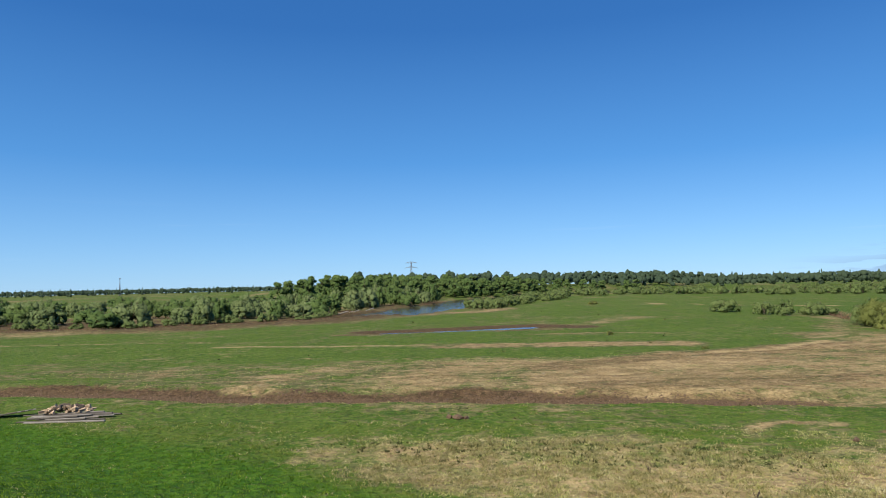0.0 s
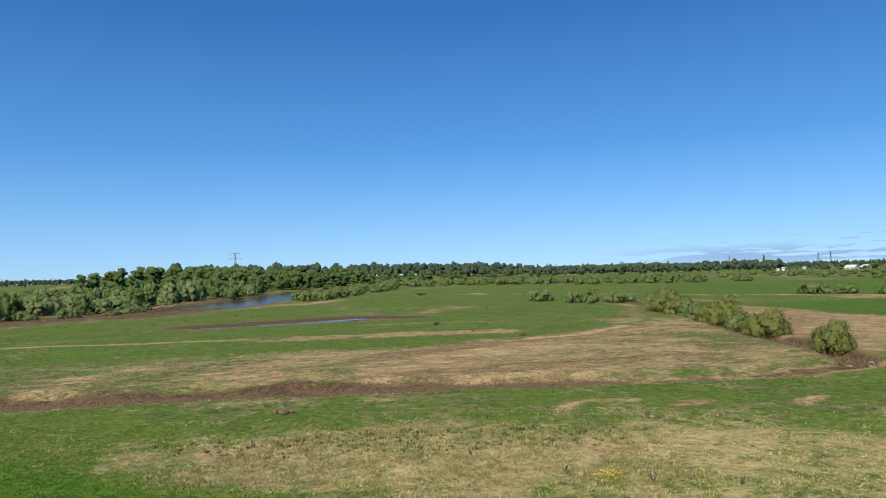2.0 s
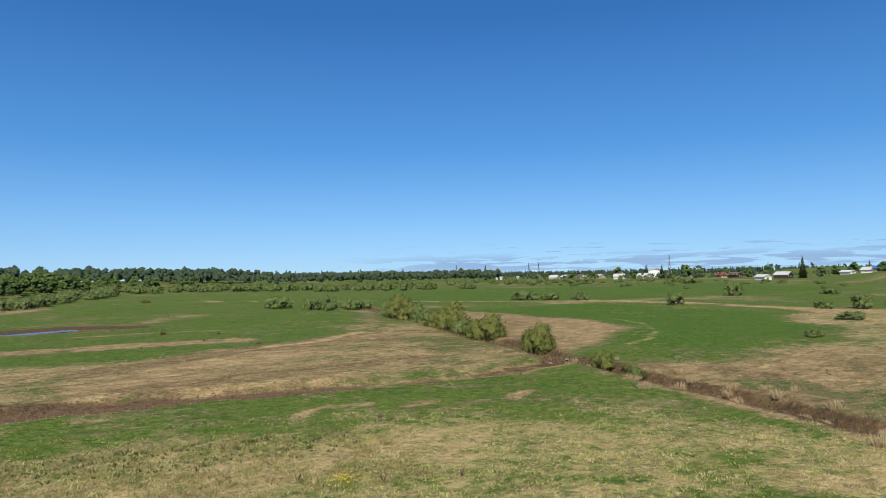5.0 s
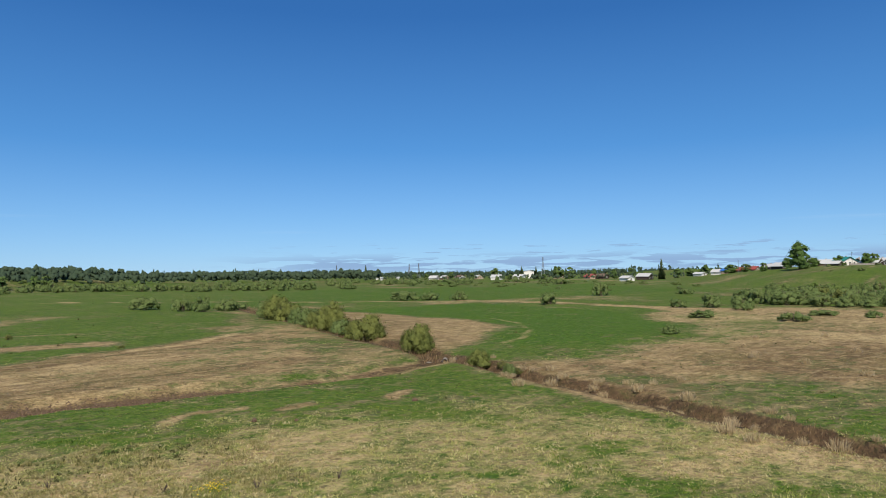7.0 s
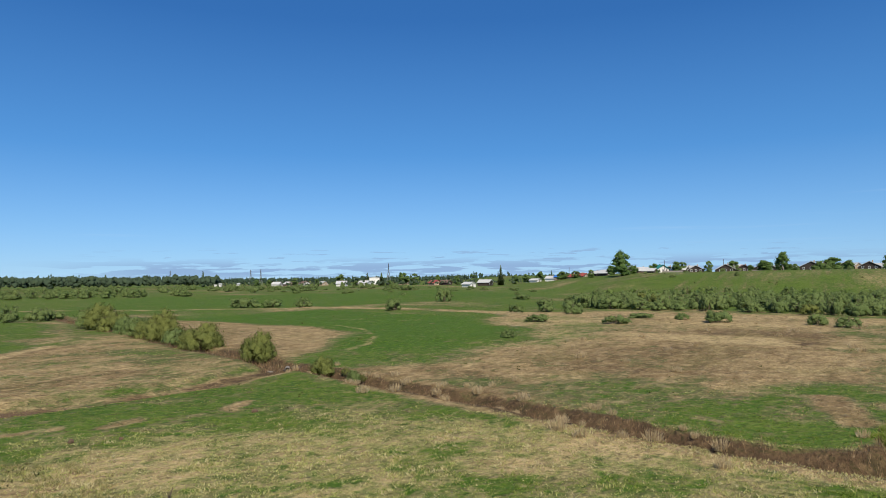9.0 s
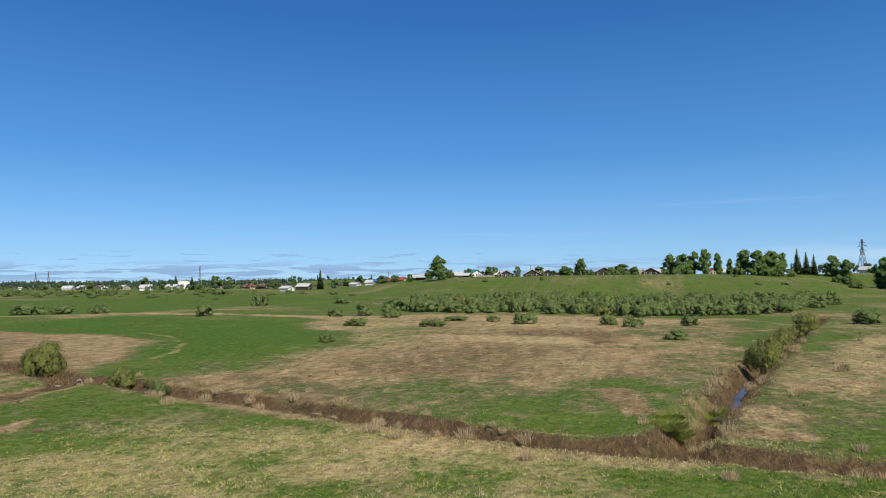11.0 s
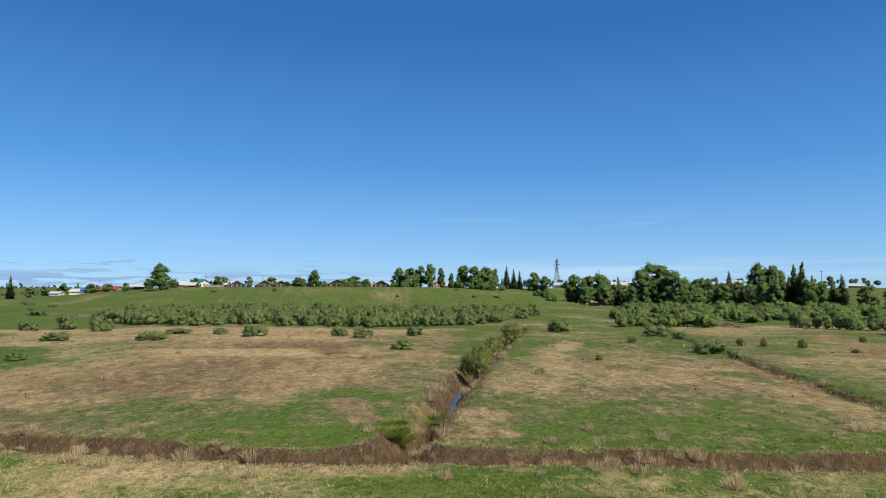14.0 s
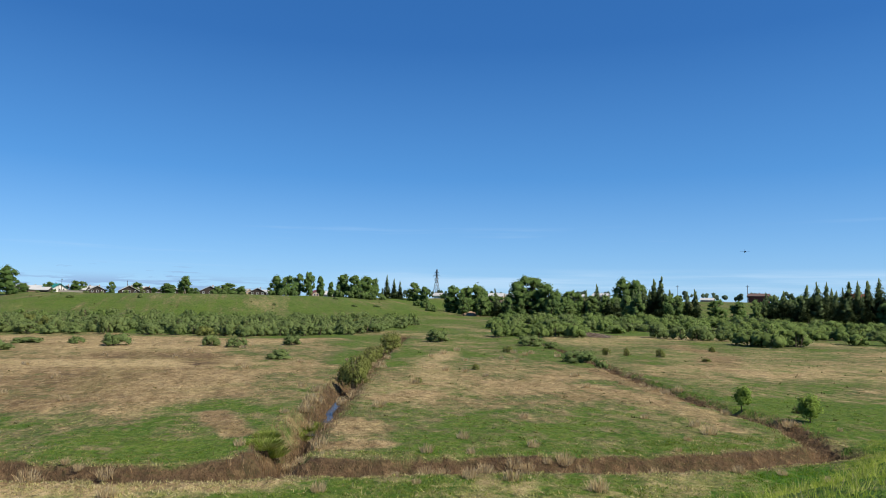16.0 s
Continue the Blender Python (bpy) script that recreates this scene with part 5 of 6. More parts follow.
for az, r, k, h, w in VILLAGE_TREES:
    x, y = polar(az, r)
    plant("spruce" if k else "wood_tree", "spruce_tree" if k else "broadleaf_tree", x, y, w / 6.2, h / (14 if k else 12), "dark spruce among village houses" if k else "leafy green tree among village houses", "tree", "village trees", 0.3)

# hedges and garden trees round the village, bushes on the meadow before it
for i, (x, y) in enumerate(scatter([polar(40, 420), polar(52, 300), polar(60, 220), polar(68, 170), polar(74, 200), polar(68, 330), polar(58, 480), polar(46, 560)], 44, 9, 74)):
    k = plant_rng.random()
    plant("willow_mid", "willow_bush", x, y, 0.5 + 1.0 * k, 0.35 + 0.35 * k, "round willow bush in the wet meadow", "bush", "meadow bushes before the village")
for i, (x, y) in enumerate(scatter([polar(76, 300), polar(90, 280), polar(100, 265), polar(103, 330), polar(90, 370), polar(76, 390)], 14, 9, 75)):
    plant("willow_mid", "hill_shrub", x, y, 0.4 + 0.5 * plant_rng.random(), 0.3 + 0.35 * plant_rng.random(), "small dark shrub on the grassy hill", "bush", "shrubs on the hill")


# ---- grass and reeds ----
def blades(name, label, x, y, h, wid, lean, material, seed):
    """One thin bent blade at each place."""
    rng = np.random.default_rng(seed)
    n = len(x)
    z = heights(x, y) - 0.02
    a_ = rng.random(n) * 6.283
    b_ = rng.random(n) * 6.283
    l = lean * rng.random(n) * h
    c = np.stack([x, y, z], 1)
    u = np.stack([np.cos(a_) * wid, np.sin(a_) * wid, 0 * a_], 1) * 0.5
    tip = c + np.stack([np.cos(b_) * l, np.sin(b_) * l, h], 1)
    vs = np.stack([c - u, c + u, tip], 1).reshape(-1, 3)
    return tagged(new(name, np_mesh(name, vs, np.arange(3 * n).reshape(-1, 3), material)), label, "grass", kind="stuff")


def tufts(seed, n, pts, power=1.0):
    """Places of blades, gathered in tufts, inside a polygon; denser towards the mound."""
    rng = np.random.default_rng(seed)
    p = np.array(pts, float)
    lo, hi = p.min(0), p.max(0)
    c = lo + rng.random((n, 2)) * (hi - lo)
    r = np.hypot(c[:, 0], c[:, 1])
    c = c[(poly_dist(c[:, 0], c[:, 1], pts) < 0) & (rng.random(n) < np.minimum(1, (26 / r) ** power))]
    c = np.repeat(c, 6, 0)
    return c[:, 0] + rng.normal(size=len(c)) * 0.055, c[:, 1] + rng.normal(size=len(c)) * 0.055, rng


NEAR = [(-34, 26), (-30, 36), (-4, 33), (12, 31), (26, 24), (31, 12), (29, -4), (28, -26), (22, -36), (8, -22), (10, -8), (12, 0), (11, 6), (5, 11), (-3, 7), (-14, 9), (-32, 18)]
MIDDLE = [(-36, 36), (-34, 56), (20, 62), (50, 66), (66, 30), (70, -24), (52, -44), (28, -36), (28, -4), (30, 14), (25, 25), (12, 32), (-10, 35)]
BROW = [(4.6, -4.6), (6.2, -3), (16, -14), (26, -30), (22, -40), (9, -14)]
for far, (poly, n, up, wide) in enumerate(((NEAR, 170000, 0.80, 0.048), (MIDDLE, 170000, 0.7, 0.055))):
    x, y, rng = tufts(11 + far, n, poly, 0.6 + far)
    d_, s_, l_, _ = cover(x, y)
    # tufts of one colour, with clumps taller than the rest
    pick = 0.6 * np.repeat(rng.random(len(x) // 6), 6) + 0.4 * rng.random(len(x))
    clump = smooth(0.45, 0.7, fbm(x, y, 1.1, 81, 3))
    hh = up * (0.035 + 0.05 * rng.random(len(x)) + 0.09 * clump * (1 - 0.7 * l_) * rng.random(len(x)))
    dry_k = pick < np.clip(d_ * 0.9 + 0.8 * (fbm(x, y, 0.9, 83, 3) - 0.5), 0, 1)
    bare = rng.random(len(x)) < 0.75 * s_ + 0.6 * (s_ > 0.6)
    bare |= (~dry_k) & (d_ > 0.55) & (far == 1)
    lush_k = (~dry_k) & (l_ > 0.5) & ~bare & (rng.random(len(x)) < 0.7)
    green_k = (~dry_k) & (l_ <= 0.5) & ~bare & (rng.random(len(x)) < 0.85)
    pale_k = green_k & (d_ > 0.30 + 0.25 * (pick - 0.5))
    green_k &= ~pale_k
    dry_k &= ~bare
    blades("meadow_grass", "short green meadow grass", x[green_k], y[green_k], hh[green_k], wide, 1.3, M_GREENBLADE, 1 + far)
    blades("half_dry_grass", "pale green half-dry meadow grass", x[pale_k], y[pale_k], hh[pale_k], wide, 1.5, M_PALEBLADE, 61 + far)
    blades("dry_grass", "brown matted straw in the fields" if far else "dry straw-coloured grass in upright tufts", x[dry_k], y[dry_k], hh[dry_k] * (0.9 if far else 1.15), wide * 1.1, 1.8 if far else 1.7, M_FIELDBLADE if far else M_DRYBLADE, 21 + far)
    blades("lush_grass", "lush bright-green grass on the mound's flank", x[lush_k], y[lush_k], hh[lush_k] * 1.2, wide, 0.8, M_LUSHBLADE, 31 + far)
x, y, rng = tufts(15, 36000, BROW, 0.0)
blades("tall_grass", "fresh grass on the brow of the mound", x, y, 0.05 + 0.17 * rng.random(len(x)) ** 3, 0.012, 1.2, M_BROWBLADE, 41)
keep = rng.random(len(x)) < 0.012
blades("tall_grass", "tall pale grass stems on the brow of the mound", x[keep], y[keep], 0.18 + 0.2 * rng.random(int(keep.sum())), 0.009, 0.7, M_DRYBLADE, 42)


x, y, rng = tufts(17, 15000, [(-5, 23.5), (1, 29.5), (10, 28), (15, 25), (13, 18), (6, 20)], 0.0)
keep = np.repeat(rng.random(len(x) // 6), 6) < 0.6 * smooth(0.44, 0.60, fbm(x, y, 0.8, 91, 3))
x, y = x[keep], y[keep]
blades("dry_stubble", "standing brown dead stalks in the grass", x, y, 0.05 + 0.10 * rng.random(len(x)), 0.05, 1.5, M_STUBBLE, 51)


def along(line, n, half, seed):
    rng = np.random.default_rng(seed)
    p = np.array(line, float)
    l = np.hypot(*np.diff(p, axis=0).T)
    t = np.sort(rng.random(n)) * l.sum()
    s = np.concatenate([[0], np.cumsum(l)])
    x, y = np.interp(t, s, p[:, 0]), np.interp(t, s, p[:, 1])
    return x + rng.normal(size=n) * half * 0.55, y + rng.normal(size=n) * half * 0.55, rng


for i, (line, n, half, h) in enumerate(((DITCH, 13000, 1.5, 0.13), (DITCH3[:5], 8000, 0.9, 0.18), (CREEK[:6], 10000, 1.4, 0.26), (BAND[2:8], 3500, 2.4, 0.10), (ROWDITCH, 6000, 1.5, 0.35))):
    x, y, rng = along(line, n, half, 300 + i)
    blades("dry_reeds", "brown dead reeds and sedge along a ditch", x, y, h * (0.5 + rng.random(n)), 0.03, 0.8, M_REED, 310 + i)


x, y, rng = along([(-220, 104), (-92, 127), (-56, 128), (-38, 138), (-26, 154), (-20, 172)], 9000, 5.0, 330)
blades("dry_reeds", "tall brown reeds along the river", x, y, 0.2 + 0.45 * rng.random(9000), 0.07, 1.3, M_DARKREED, 331)
x, y, rng = along(RIVERBANK, 7000, 4.0, 332)
blades("dry_reeds", "low tan reeds on the near river bank", x, y, 0.08 + 0.14 * rng.random(7000), 0.09, 1.2, M_REED, 333)

# ---- small things ----
def log_heap(x, y, turn):
    """Split firewood tipped on a heap."""
    rng = np.random.default_rng(21)
    z0 = height_at(x, y)
    c, s = math.cos(radians(turn)), math.sin(radians(turn))
    for i in range(75):
        k = rng.random() ** 0.8
        u, v = (rng.random() - 0.5) * 2.5, (rng.random() - 0.5) * 1.1
        top = 0.40 * max(0.0, 1 - (u / 1.4) ** 2) * max(0.0, 1 - (v / 0.8) ** 2)
        bm = bmesh.new()
        r, l = 0.055 + 0.045 * rng.random(), 0.28 + 0.1 * rng.random()
        sides = int(rng.integers(4, 7))
        bmesh.ops.create_cone(bm, cap_ends=True, segments=sides, radius1=r, radius2=r * 0.92, depth=l)
        me = bm_mesh("firewood_log", bm, M_LOG)
        me.materials.append(M_BARK)
        for p in me.polygons:
            p.material_index = 1 if len(p.vertices) == 4 and sides > 4 and p.index % 2 else 0
        ob = new("firewood_log", me)
        lift = 0.16 + r + (top * k)
        ob.matrix_basis = pose(x + c * u - s * v, y + s * u + c * v, height_at(x + c * u - s * v, y + s * u + c * v) + lift, rng.random() * 180, 60 + 60 * rng.random(), rng.random() * 360)
        tagged(ob, "split pale firewood log tipped on a heap", "firewood", "heap of firewood")


def plank(x, y, z, l, w, t, turn, tip, m, label):
    bm = bmesh.new()
    add_box(bm, -l / 2, l / 2, -w / 2, w / 2, -t / 2, t / 2, 0.006)
    ob = new("plank", bm_mesh("plank", bm, m))
    ob.matrix_basis = pose(x, y, height_at(x, y) + z, 0, tip, turn)
    return tagged(ob, label, "plank", "stacked planks")


log_heap(-20.2, 36.4, 8)
prng = np.random.default_rng(33)
for i in range(19):
    dark = prng.random() < 0.45
    plank(-19.8 + 1.4 * (prng.random() - 0.5), 35.0 + 0.085 * i, 0.04 + 0.055 * (i % 4), 2.0 + 2.6 * prng.random(), 0.10 + 0.05 * prng.random(), 0.045, 3 + 17 * (prng.random() - 0.5), 3.0 * (prng.random() - 0.5), M_PLANK2 if dark else M_PLANK, "dark weathered plank lying under firewood" if dark else "grey weathered plank lying under firewood")
plank(-19.3, 34.6, 0.05, 4.0, 0.16, 0.06, 3, 0, M_PLANK, "long pale plank lying in the grass")
for i in range(6):
    plank(-23.5 + 0.1 * i, 36.0 + 0.17 * i, 0.16, 1.6, 0.16, 0.05, 20, -7, M_PLANK if i % 2 else M_PLANK2, "grey plank leaning in a slanted stack")


def lump(name, x, y, r, h, material, label, category, seed, sink=0.3):
    """An uneven stone or clod."""
    rng = np.random.default_rng(seed)
    bm = bmesh.new()
    bmesh.ops.create_icosphere(bm, subdivisions=2, radius=1)
    for v in bm.verts:
        v.co *= 0.78 + 0.4 * rng.random()
        v.co.x *= r
        v.co.y *= r * 0.8
        v.co.z *= h
    ob = new(name, bm_mesh(name, bm, material))
    ob.matrix_basis = pose(x, y, height_at(x, y) + h * (0.6 - sink), 0, 0, 360 * rng.random())
    return tagged(ob, label, category)


# culvert mouth where the ditches meet: a concrete pipe, broken slabs
cul = new("culvert")
cul.matrix_basis = pose(38.7, 36.8, height_at(38.7, 36.8) + 0.14, 0, 0, 42)
bm = bmesh.new()
n, ro, ri, l = 20, 0.19, 0.16, 1.0
ring = [[bm.verts.new((xx, r_ * math.cos(6.28319 * k / n), r_ * math.sin(6.28319 * k / n))) for k in range(n)] for xx, r_ in ((-l / 2, ro), (l / 2, ro), (l / 2, ri), (-l / 2, ri))]
for a_, b_ in ((0, 1), (1, 2), (2, 3), (3, 0)):
    for k in range(n):
        bm.faces.new((ring[a_][k], ring[a_][(k + 1) % n], ring[b_][(k + 1) % n], ring[b_][k]))
bmesh.ops.recalc_face_normals(bm, faces=bm.faces)
part("pipe", bm, M_CONCRETE, cul, "pale concrete pipe")
# black disc stands in for the shade inside the open pipe
bm = bmesh.new()
bmesh.ops.create_circle(bm, cap_ends=True, segments=16, radius=ri - 0.004, matrix=Matrix.Translation((0.1, 0, 0)) @ Matrix.Rotation(math.pi / 2, 4, "Y"))
part("silt_plug", bm, M_DARK, cul, "dark disc in place of the pipe's shaded inside")
tagged(cul, "pale concrete culvert pipe at a ditch crossing", "culvert")
for i, (x, y, r, h, m) in enumerate(((38.0, 37.9, 0.3, 0.08, M_CONCRETE), (39.5, 36.5, 0.16, 0.1, M_CONCRETE), (38.4, 36.8, 0.14, 0.12, M_DARK), (39.3, 37.5, 0.15, 0.08, M_CONCRETE))):
    lump("rubble_block", x, y, r, h, m, "pale broken concrete block beside a culvert" if m is M_CONCRETE else "dark rubble block beside a culvert", "rubble", 40 + i)
for i, (x, y, r, h) in enumerate(((0.6, 33.5, 0.3, 0.16), (0.15, 33.7, 0.18, 0.14), (0.95, 33.4, 0.16, 0.12), (24.6, 25.6, 0.16, 0.12), (16.2, 27.2, 0.14, 0.12), (17.6, 26.0, 0.1, 0.1))):
    lump("earth_clod", x, y, r, h, plain_material("clod_earth", (0.115, 0.075, 0.046), 0.95) if i == 0 else bpy.data.materials["clod_earth"], "brown clod of turned earth in grass", "clod", 60 + i)

# rough turned earth along the strip
x, y, rng = along(BAND[2:8], 6000, 1.6, 640)
n = len(x)
z = heights(x, y)
sz = 0.04 + 0.08 * rng.random(n) ** 2
a_ = rng.random((n, 4)) * 6.283
c = np.stack([x, y, z], 1)
vs = np.stack([c + np.stack([np.cos(a_[:, 0] + k * 2.1) * sz * 1.3, np.sin(a_[:, 0] + k * 2.1) * sz, -0.02 + 0 * sz], 1) for k in range(3)] + [c + np.stack([0.4 * sz * np.cos(a_[:, 1]), 0.4 * sz * np.sin(a_[:, 1]), sz * (0.7 + 0.5 * rng.random(n))], 1)], 1).reshape(-1, 3)
q = np.arange(n)[:, None] * 4
fs = np.concatenate([q + np.array([[0, 1, 3]]), q + np.array([[1, 2, 3]]), q + np.array([[2, 0, 3]])])
tagged(new("turned_earth", np_mesh("turned_earth", vs, fs, bpy.data.materials["clod_earth"])), "rough brown clods along a ploughed strip", "soil", kind="stuff")


# bare sand scarps in the hillside
for i, (az, r, w, h) in enumerate(((109.4, 306, 4.6, 1.9), (127.6, 262, 2.2, 1.2), (-3.4, 300, 2.6, 1.6))):
    x, y = polar(az, r)
    lump("sand_scarp", x, y, w, h, M_SAND, "bare tan sand scarp in a wooded slope", "scarp", 90 + i, 0.5)

# a felled brush heap by the scrub
brush = new("brush_pile")
bx, by = polar(119.5, 136)
brush.matrix_basis = pose(bx, by, height_at(bx, by))
brng = np.random.default_rng(8)
for i in range(90):
    bm = bmesh.new()
    u, v, a_ = (brng.random() - 0.5) * 8, (brng.random() - 0.5) * 3, brng.random() * 3.14
    h = 1.1 * max(0.1, 1 - (u / 4.5) ** 2) * brng.random()
    l = 0.8 + 1.2 * brng.random()
    add_rod(bm, (u - l * math.cos(a_), v - l * math.sin(a_), h * 0.4), (u + l * math.cos(a_), v + l * math.sin(a_), h), 0.05, 0.025, 4)
    part("branch", bm, M_BRUSH, brush)
tagged(brush, "heap of felled brown branches by scrub", "brush pile")

# airliner low over the spruces, far off
plane = new("airplane")
px_, py_ = polar(131.2, 1300)
plane.matrix_basis = pose(px_, py_, EYE + 1300 * math.tan(radians(4.2)), 0, 0, 150) @ Matrix.Diagonal((1.0, 1.0, 1.5, 1))
bm = bmesh.new()
add_rod(bm, (-5.5, 0, 0), (4.5, 0, 0), 0.85, 0.85, 10)
add_rod(bm, (4.5, 0, 0), (6.5, 0, -0.15), 0.85, 0.2, 10)
add_rod(bm, (-5.5, 0, 0), (-8.0, 0, 0.5), 0.85, 0.2, 10)
part("fuselage", bm, M_PLANE, plane, "blue-grey fuselage")
for s_ in (-1, 1):
    bm = bmesh.new()
    f = [bm.verts.new(p) for p in ((1.5, s_ * 0.6, -0.3), (-1.2, s_ * 0.6, -0.3), (-2.6, s_ * 7.5, 0.25), (-1.6, s_ * 7.5, 0.25))]
    f2 = [bm.verts.new(v.co + Vector((0, 0, 0.22))) for v in f]
    bm.faces.new(f), bm.faces.new(f2[::-1])
    for k in range(4):
        bm.faces.new((f[k], f[(k + 1) % 4], f2[(k + 1) % 4], f2[k]))
    part("wing", bm, M_PLANE, plane)
bm = bmesh.new()
f = [bm.verts.new(p) for p in ((-5.8, -0.1, 0.6), (-7.9, -0.1, 0.6), (-8.6, -0.1, 3.0), (-7.6, -0.1, 3.0))]
f2 = [bm.verts.new(v.co + Vector((0, 0.2, 0))) for v in f]
bm.faces.new(f), bm.faces.new(f2[::-1])
for k in range(4):
    bm.faces.new((f[k], f[(k + 1) % 4], f2[(k + 1) % 4], f2[k]))
part("tail_fin", bm, M_PLANE, plane)
tagged(plane, "small blue-grey airplane low in the sky", "airplane")


# wooden poles by the houses
def pole(x, y, h, arm):
    ob = new("utility_pole")
    ob.matrix_basis = pose(x, y, height_at(x, y) - 0.2, 0, 0, 30)
    bm = bmesh.new()
    add_rod(bm, (0, 0, 0), (0, 0, h), 0.16, 0.11, 7)
    part("post", bm, M_PLANK2, ob)
    if arm:
        bm = bmesh.new()
        add_box(bm, -0.9, 0.9, -0.07, 0.07, h - 0.7, h - 0.55)
        part("cross_arm", bm, M_PLANK2, ob)
    return tagged(ob, "grey wooden utility pole near houses", "pole", "utility poles")


for az, r, h in ((120.3, 330, 9), (126.2, 420, 10), (131.3, 380, 9), (135.1, 330, 9), (138.3, 300, 9), (110.0, 400, 12), (93.9, 430, 9), (77.6, 430, 8), (82.0, 430, 8), (70.0, 480, 9), (66.0, 560, 9)):
    x, y = polar(az, r)
    pole(x, y, h, True)


# board fences along the hill gardens
def fence(az0, az1, r):
    p, q = Vector((*polar(az0, r), 0)), Vector((*polar(az1, r), 0))
    ob = new("garden_fence")
    ob.matrix_basis = pose(p.x, p.y, 0)
    n = max(2, int((q - p).length / 2.5))
    way = (q - p) / n
    for i in range(n):
        a_, b_ = p + way * i, p + way * (i + 1)
        za, zb = height_at(a_.x, a_.y), height_at(b_.x, b_.y)
        bm = bmesh.new()
        side = Vector((-way.y, way.x, 0)).normalized() * 0.03
        lo, hi = -0.1, 1.0
        v = [bm.verts.new((w_ - p) + side * s_ + Vector((0, 0, z_ + k_))) for s_ in (-1, 1) for w_, z_, k_ in ((a_, za, lo), (b_, zb, lo), (b_, zb, hi), (a_, za, hi))]
        for f in ((0, 1, 2, 3), (7, 6, 5, 4), (0, 4, 5, 1), (1, 5, 6, 2), (2, 6, 7, 3), (3, 7, 4, 0)):
            bm.faces.new([v[k] for k in f])
        part("panel", bm, M_PLANK, ob)
    return tagged(ob, "weathered grey board fence along hill gardens", "fence", "garden fences")


for a0, a1, r in ((77.4, 79.0, 408), (84.0, 85.2, 404), (88.0, 89.2, 404)):
    fence(a0, a1, r)

# yellow flowers and bare stalks in the near grass
frng = np.random.default_rng(12)
fl = new("flower_patch")
fx0, fy0 = polar(27.5, 21.9)
fl.matrix_basis = pose(fx0, fy0, height_at(fx0, fy0))
bm = bmesh.new()
for i in range(60):
    u, v = frng.normal() * 0.28, frng.normal() * 0.28
    bmesh.ops.create_icosphere(bm, subdivisions=1, radius=0.025, matrix=Matrix.Translation((u, v, 0.16 + 0.1 * frng.random())) @ Matrix.Diagonal((1, 1, 0.5, 1)))
part("blossoms", bm, M_FLOWER, fl, "yellow blossoms")
bm = bmesh.new()
for i in range(60):
    u, v = frng.normal() * 0.28, frng.normal() * 0.28
    add_rod(bm, (u, v, -0.02), (u + 0.03, v, 0.2), 0.008, 0.005, 3)
tagged(part("stalks", bm, M_GREENBLADE, fl), kind="stuff")
tagged(fl, "patch of yellow wild flowers in dry grass", "flowers")
for az, r, h in ((37.5, 22.4, 0.35), (24.0, 22.6, 0.3), (31.0, 22.0, 0.4), (16.3, 24.5, 0.3)):
    x, y = polar(az, r)
    ob = new("dead_stalk")
    ob.matrix_basis = pose(x, y, height_at(x, y) - 0.02)
    for k in range(5):
        bm = bmesh.new()
        a_ = frng.random() * 6.283
        add_rod(bm, (0, 0, 0), (0.12 * math.cos(a_), 0.12 * math.sin(a_), h * (0.6 + 0.4 * frng.random())), 0.018, 0.008, 4)
        part("stalk", bm, M_BARK, ob)
    tagged(ob, "dark dead weed stalks in dry grass", "weed", "dead weeds")


# ---- sedges and tussocks ----
def tuft_mesh(seed, n, w, h, wid, material):
    """A fan of thin blades from one stool."""
    rng = np.random.default_rng(seed)
    a_, r = rng.random(n) * 6.283, w / 2 * np.sqrt(rng.random(n))
    c = np.stack([r * np.cos(a_) * 0.6, r * np.sin(a_) * 0.6, np.full(n, -0.03)], 1)
    b_ = a_ + 0.7 * rng.normal(size=n)
    l = h * (0.55 + 0.5 * rng.random(n)) * (1 - 0.35 * (2 * r / w) ** 2)
    out_ = 0.25 * w * rng.random(n)
    tip = c + np.stack([np.cos(b_) * out_, np.sin(b_) * out_, l], 1)
    t = rng.random(n) * 6.283
    u = np.stack([np.cos(t), np.sin(t), 0 * t], 1) * wid / 2
    m = c + (tip - c) * 0.55 + np.array([0, 0, 0.1]) * l[:, None]
    vs = np.stack([c - u, c + u, m + u * 0.8, tip, m - u * 0.8], 1).reshape(-1, 3)
    return np_mesh("blades", vs, np.arange(5 * n).reshape(-1, 5), material)


def stool(name, me, x, y, k, label, category, group):
    ob = new(name)
    ob.matrix_basis = pose(x, y, height_at(x, y), 0, 0, plant_rng.random() * 360) @ Matrix.Diagonal((k, k, k, 1))
    tagged(child("blade_tuft", me, ob), kind="stuff")
    return tagged(ob, label, category, group)


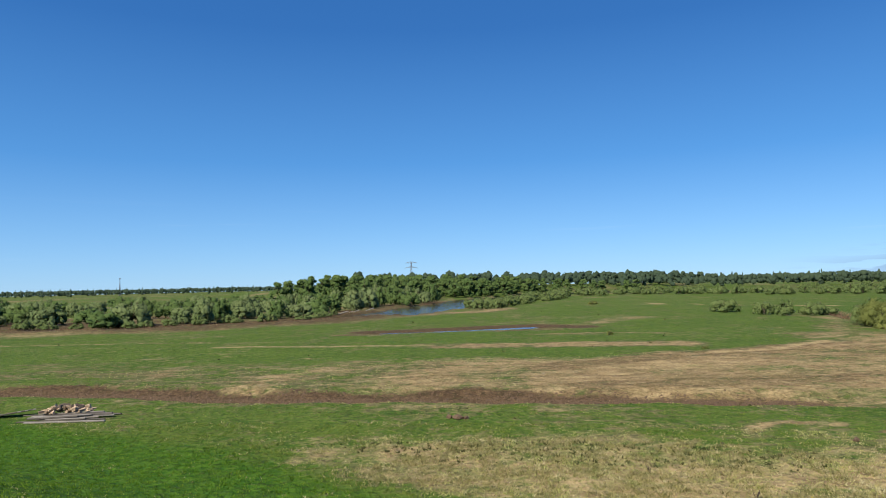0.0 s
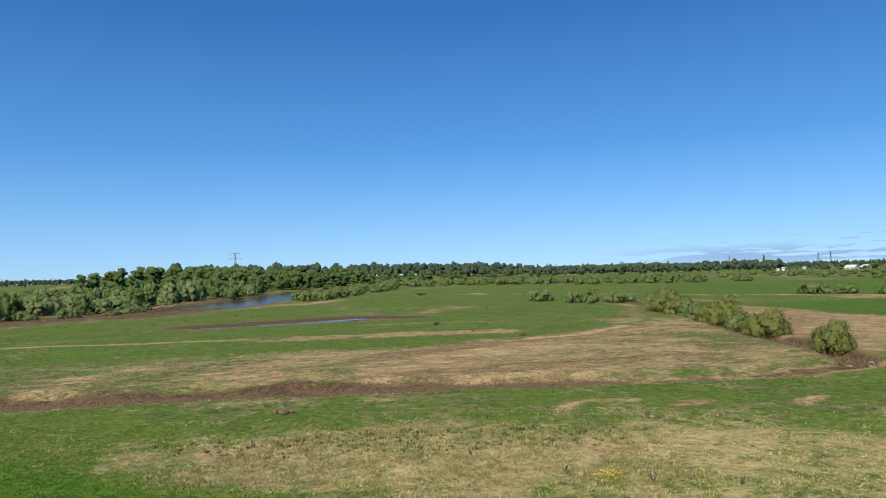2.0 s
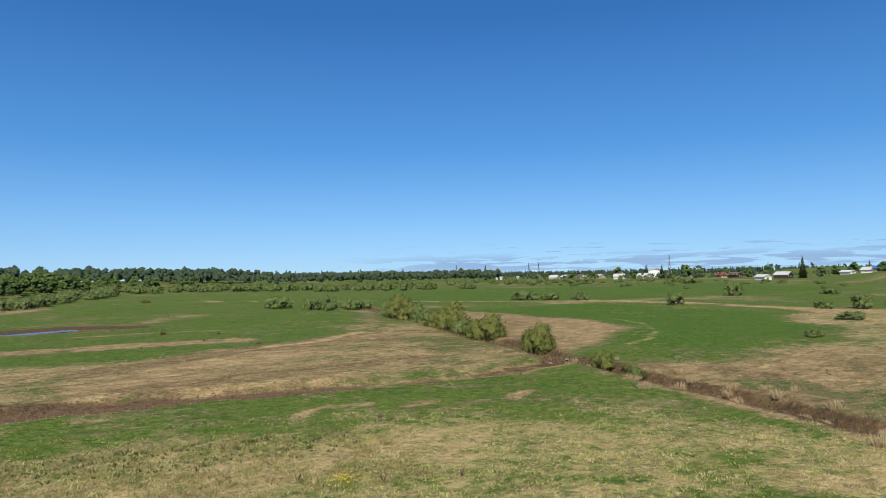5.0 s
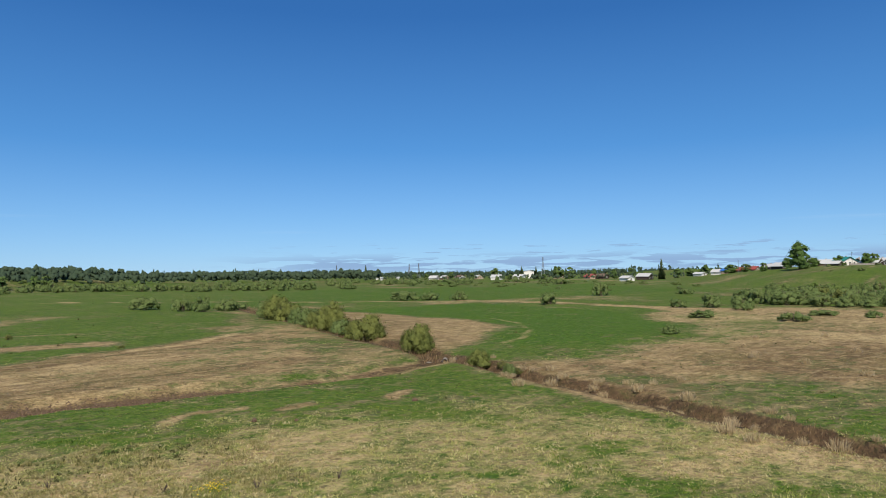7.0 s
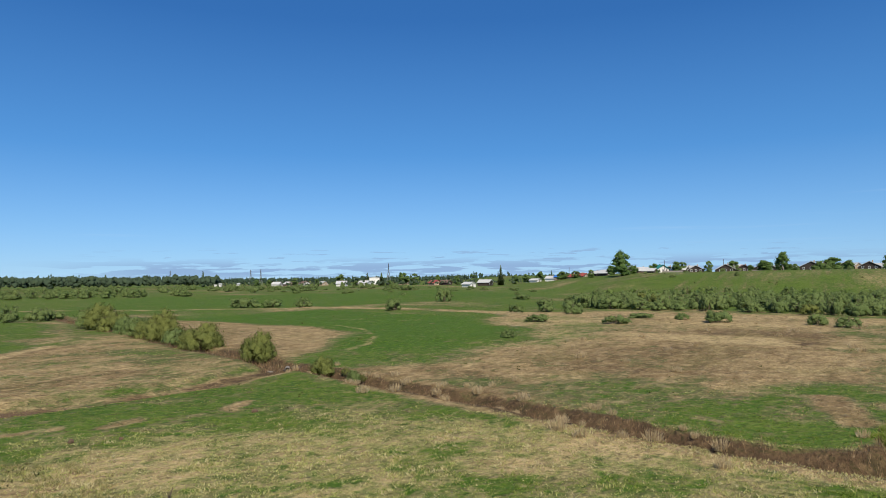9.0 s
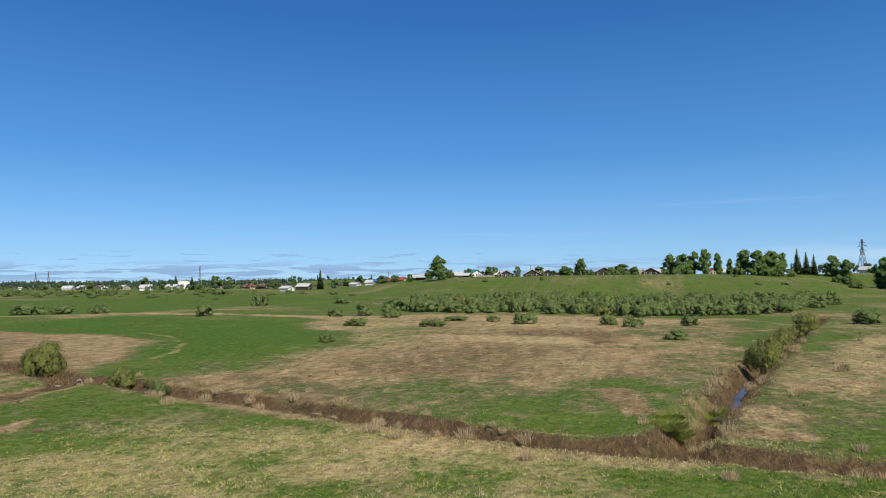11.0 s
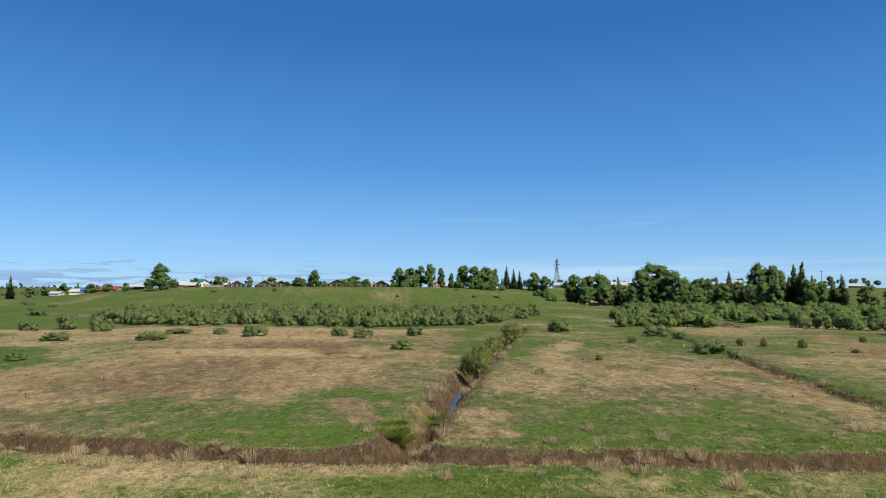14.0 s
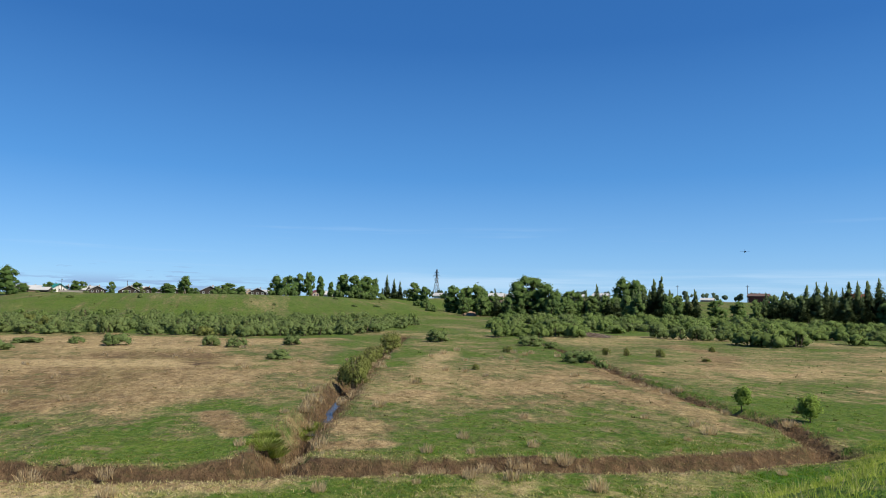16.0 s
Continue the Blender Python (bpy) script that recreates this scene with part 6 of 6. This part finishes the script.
sedge = [tuft_mesh(400 + i, 1300, 2.1, 0.5, 0.02, M_SEDGE) for i in range(2)]
for x, y, k in ((31.9, -1.5, 1.0), (32.6, -1.8, 1.05), (33.3, -1.7, 0.8), (38.3, -4.0, 1.1), (39.4, -4.4, 1.0), (37.4, -4.6, 0.8)):
    stool("sedge_clump", sedge[int(x) % 2], x, y, k, "fresh green sedge clump at the ditch mouth", "sedge", "sedges at the ditch mouth")
straw = [tuft_mesh(410 + i, 110, 0.9, 0.5, 0.02, M_STRAW) for i in range(3)]
for line, n, half, lo in ((DITCH, 90, 3.0, 0.5), (CREEK[:6], 44, 2.6, 0.7), (DITCH3[:5], 30, 1.8, 0.5)):
    x, y, rng = along(line, n, half, 500 + n)
    for i in range(n):
        if math.hypot(x[i] - 38.4, y[i] - 36.6) < 2.5:
            continue
        stool("grass_tussock", straw[i % 3], x[i], y[i], lo + 0.7 * rng.random(), "pale dead grass tussock on a ditch bank", "tussock", "dead grass tussocks")
for i, (x, y) in enumerate(scatter([(30, 14), (40, 24), (70, 26), (100, 16), (100, -8), (60, -8), (40, 2)], 22, 1.6, 71) + scatter([(28, -5), (60, -12), (90, -24), (80, -40), (40, -28), (27, -22)], 26, 1.6, 72)):
    stool("grass_tussock", straw[i % 3], x, y, 0.6 + 0.8 * plant_rng.random(), "pale dead grass tussock in the field", "tussock", "dead grass tussocks")


# small dark tussocks and molehills strewn over the open ground; the nearest stand in for clods and their shaded holes
for i, (pts, n, h) in enumerate((([(28, -4), (60, -12), (126, -36), (120, -110), (60, -90), (30, -34)], 420, 0.15), ([(34, 12), (44, 27), (60, 29), (100, 50), (118, 30), (112, -10), (60, -6)], 160, 0.14), ([(50, 42), (70, 60), (80, 100), (112, 100), (98, 56), (70, 36)], 40, 0.2),
                                  ([(-60, 66), (20, 64), (56, 100), (60, 140), (160, 220), (60, 210), (-20, 130), (-80, 106)], 150, 0.22), ([(-10, 37), (12, 37), (34, 33), (30, 22), (18, 27), (0, 31)], 120, 0.10), ([(-6, 29), (4, 28.4), (14, 26), (13, 23), (0, 25.6)], 420, 0.13), ([(250, 60), (262, -60), (340, -70), (350, 100)], 40, 0.6))):
    rng = np.random.default_rng(800 + i)
    p = np.array(pts, float)
    c = p.min(0) + rng.random((4 * n, 2)) * (p.max(0) - p.min(0))
    c = c[(poly_dist(c[:, 0], c[:, 1], pts) < 0) & (fbm(c[:, 0], c[:, 1], 9, 820 + i) > 0.34)][:n]
    k = 0.4 + 1.2 * rng.random(len(c)) ** 2
    c, k = np.repeat(c, 7, 0), np.repeat(k, 7)
    blades("dark_tussocks", "small dark tussocks and mole heaps in grass", c[:, 0] + 0.35 * h * k * rng.normal(size=len(c)), c[:, 1] + 0.35 * h * k * rng.normal(size=len(c)), h * k * (0.4 + 0.7 * rng.random(len(c))), 0.5 * h, 1.1, M_TUSSOCK, 840 + i)


# fallen pale trunks on the far river bank
drng = np.random.default_rng(77)
for x, y in ((-27, 176), (-25, 181), (-24.5, 187), (-28, 171), (-33, 163), (-22, 196)):
    ob = new("driftwood_log")
    bm = bmesh.new()
    l = 2.5 + 2 * drng.random()
    add_rod(bm, (-l / 2, 0, 0), (l * 0.1, 0, 0.12), 0.16, 0.12, 7)
    add_rod(bm, (l * 0.1, 0, 0.12), (l / 2, 0.15, 0.1), 0.12, 0.05, 7)
    add_rod(bm, (0, 0, 0.1), (l * 0.2, 0.5, 0.6), 0.06, 0.02, 5)
    part("trunk", bm, M_PLANK, ob)
    ob.matrix_basis = pose(x, y, height_at(x, y) + 0.1, 0, 18, drng.random() * 360)
    tagged(ob, "pale fallen trunk on a muddy river bank", "driftwood", "driftwood on the bank")
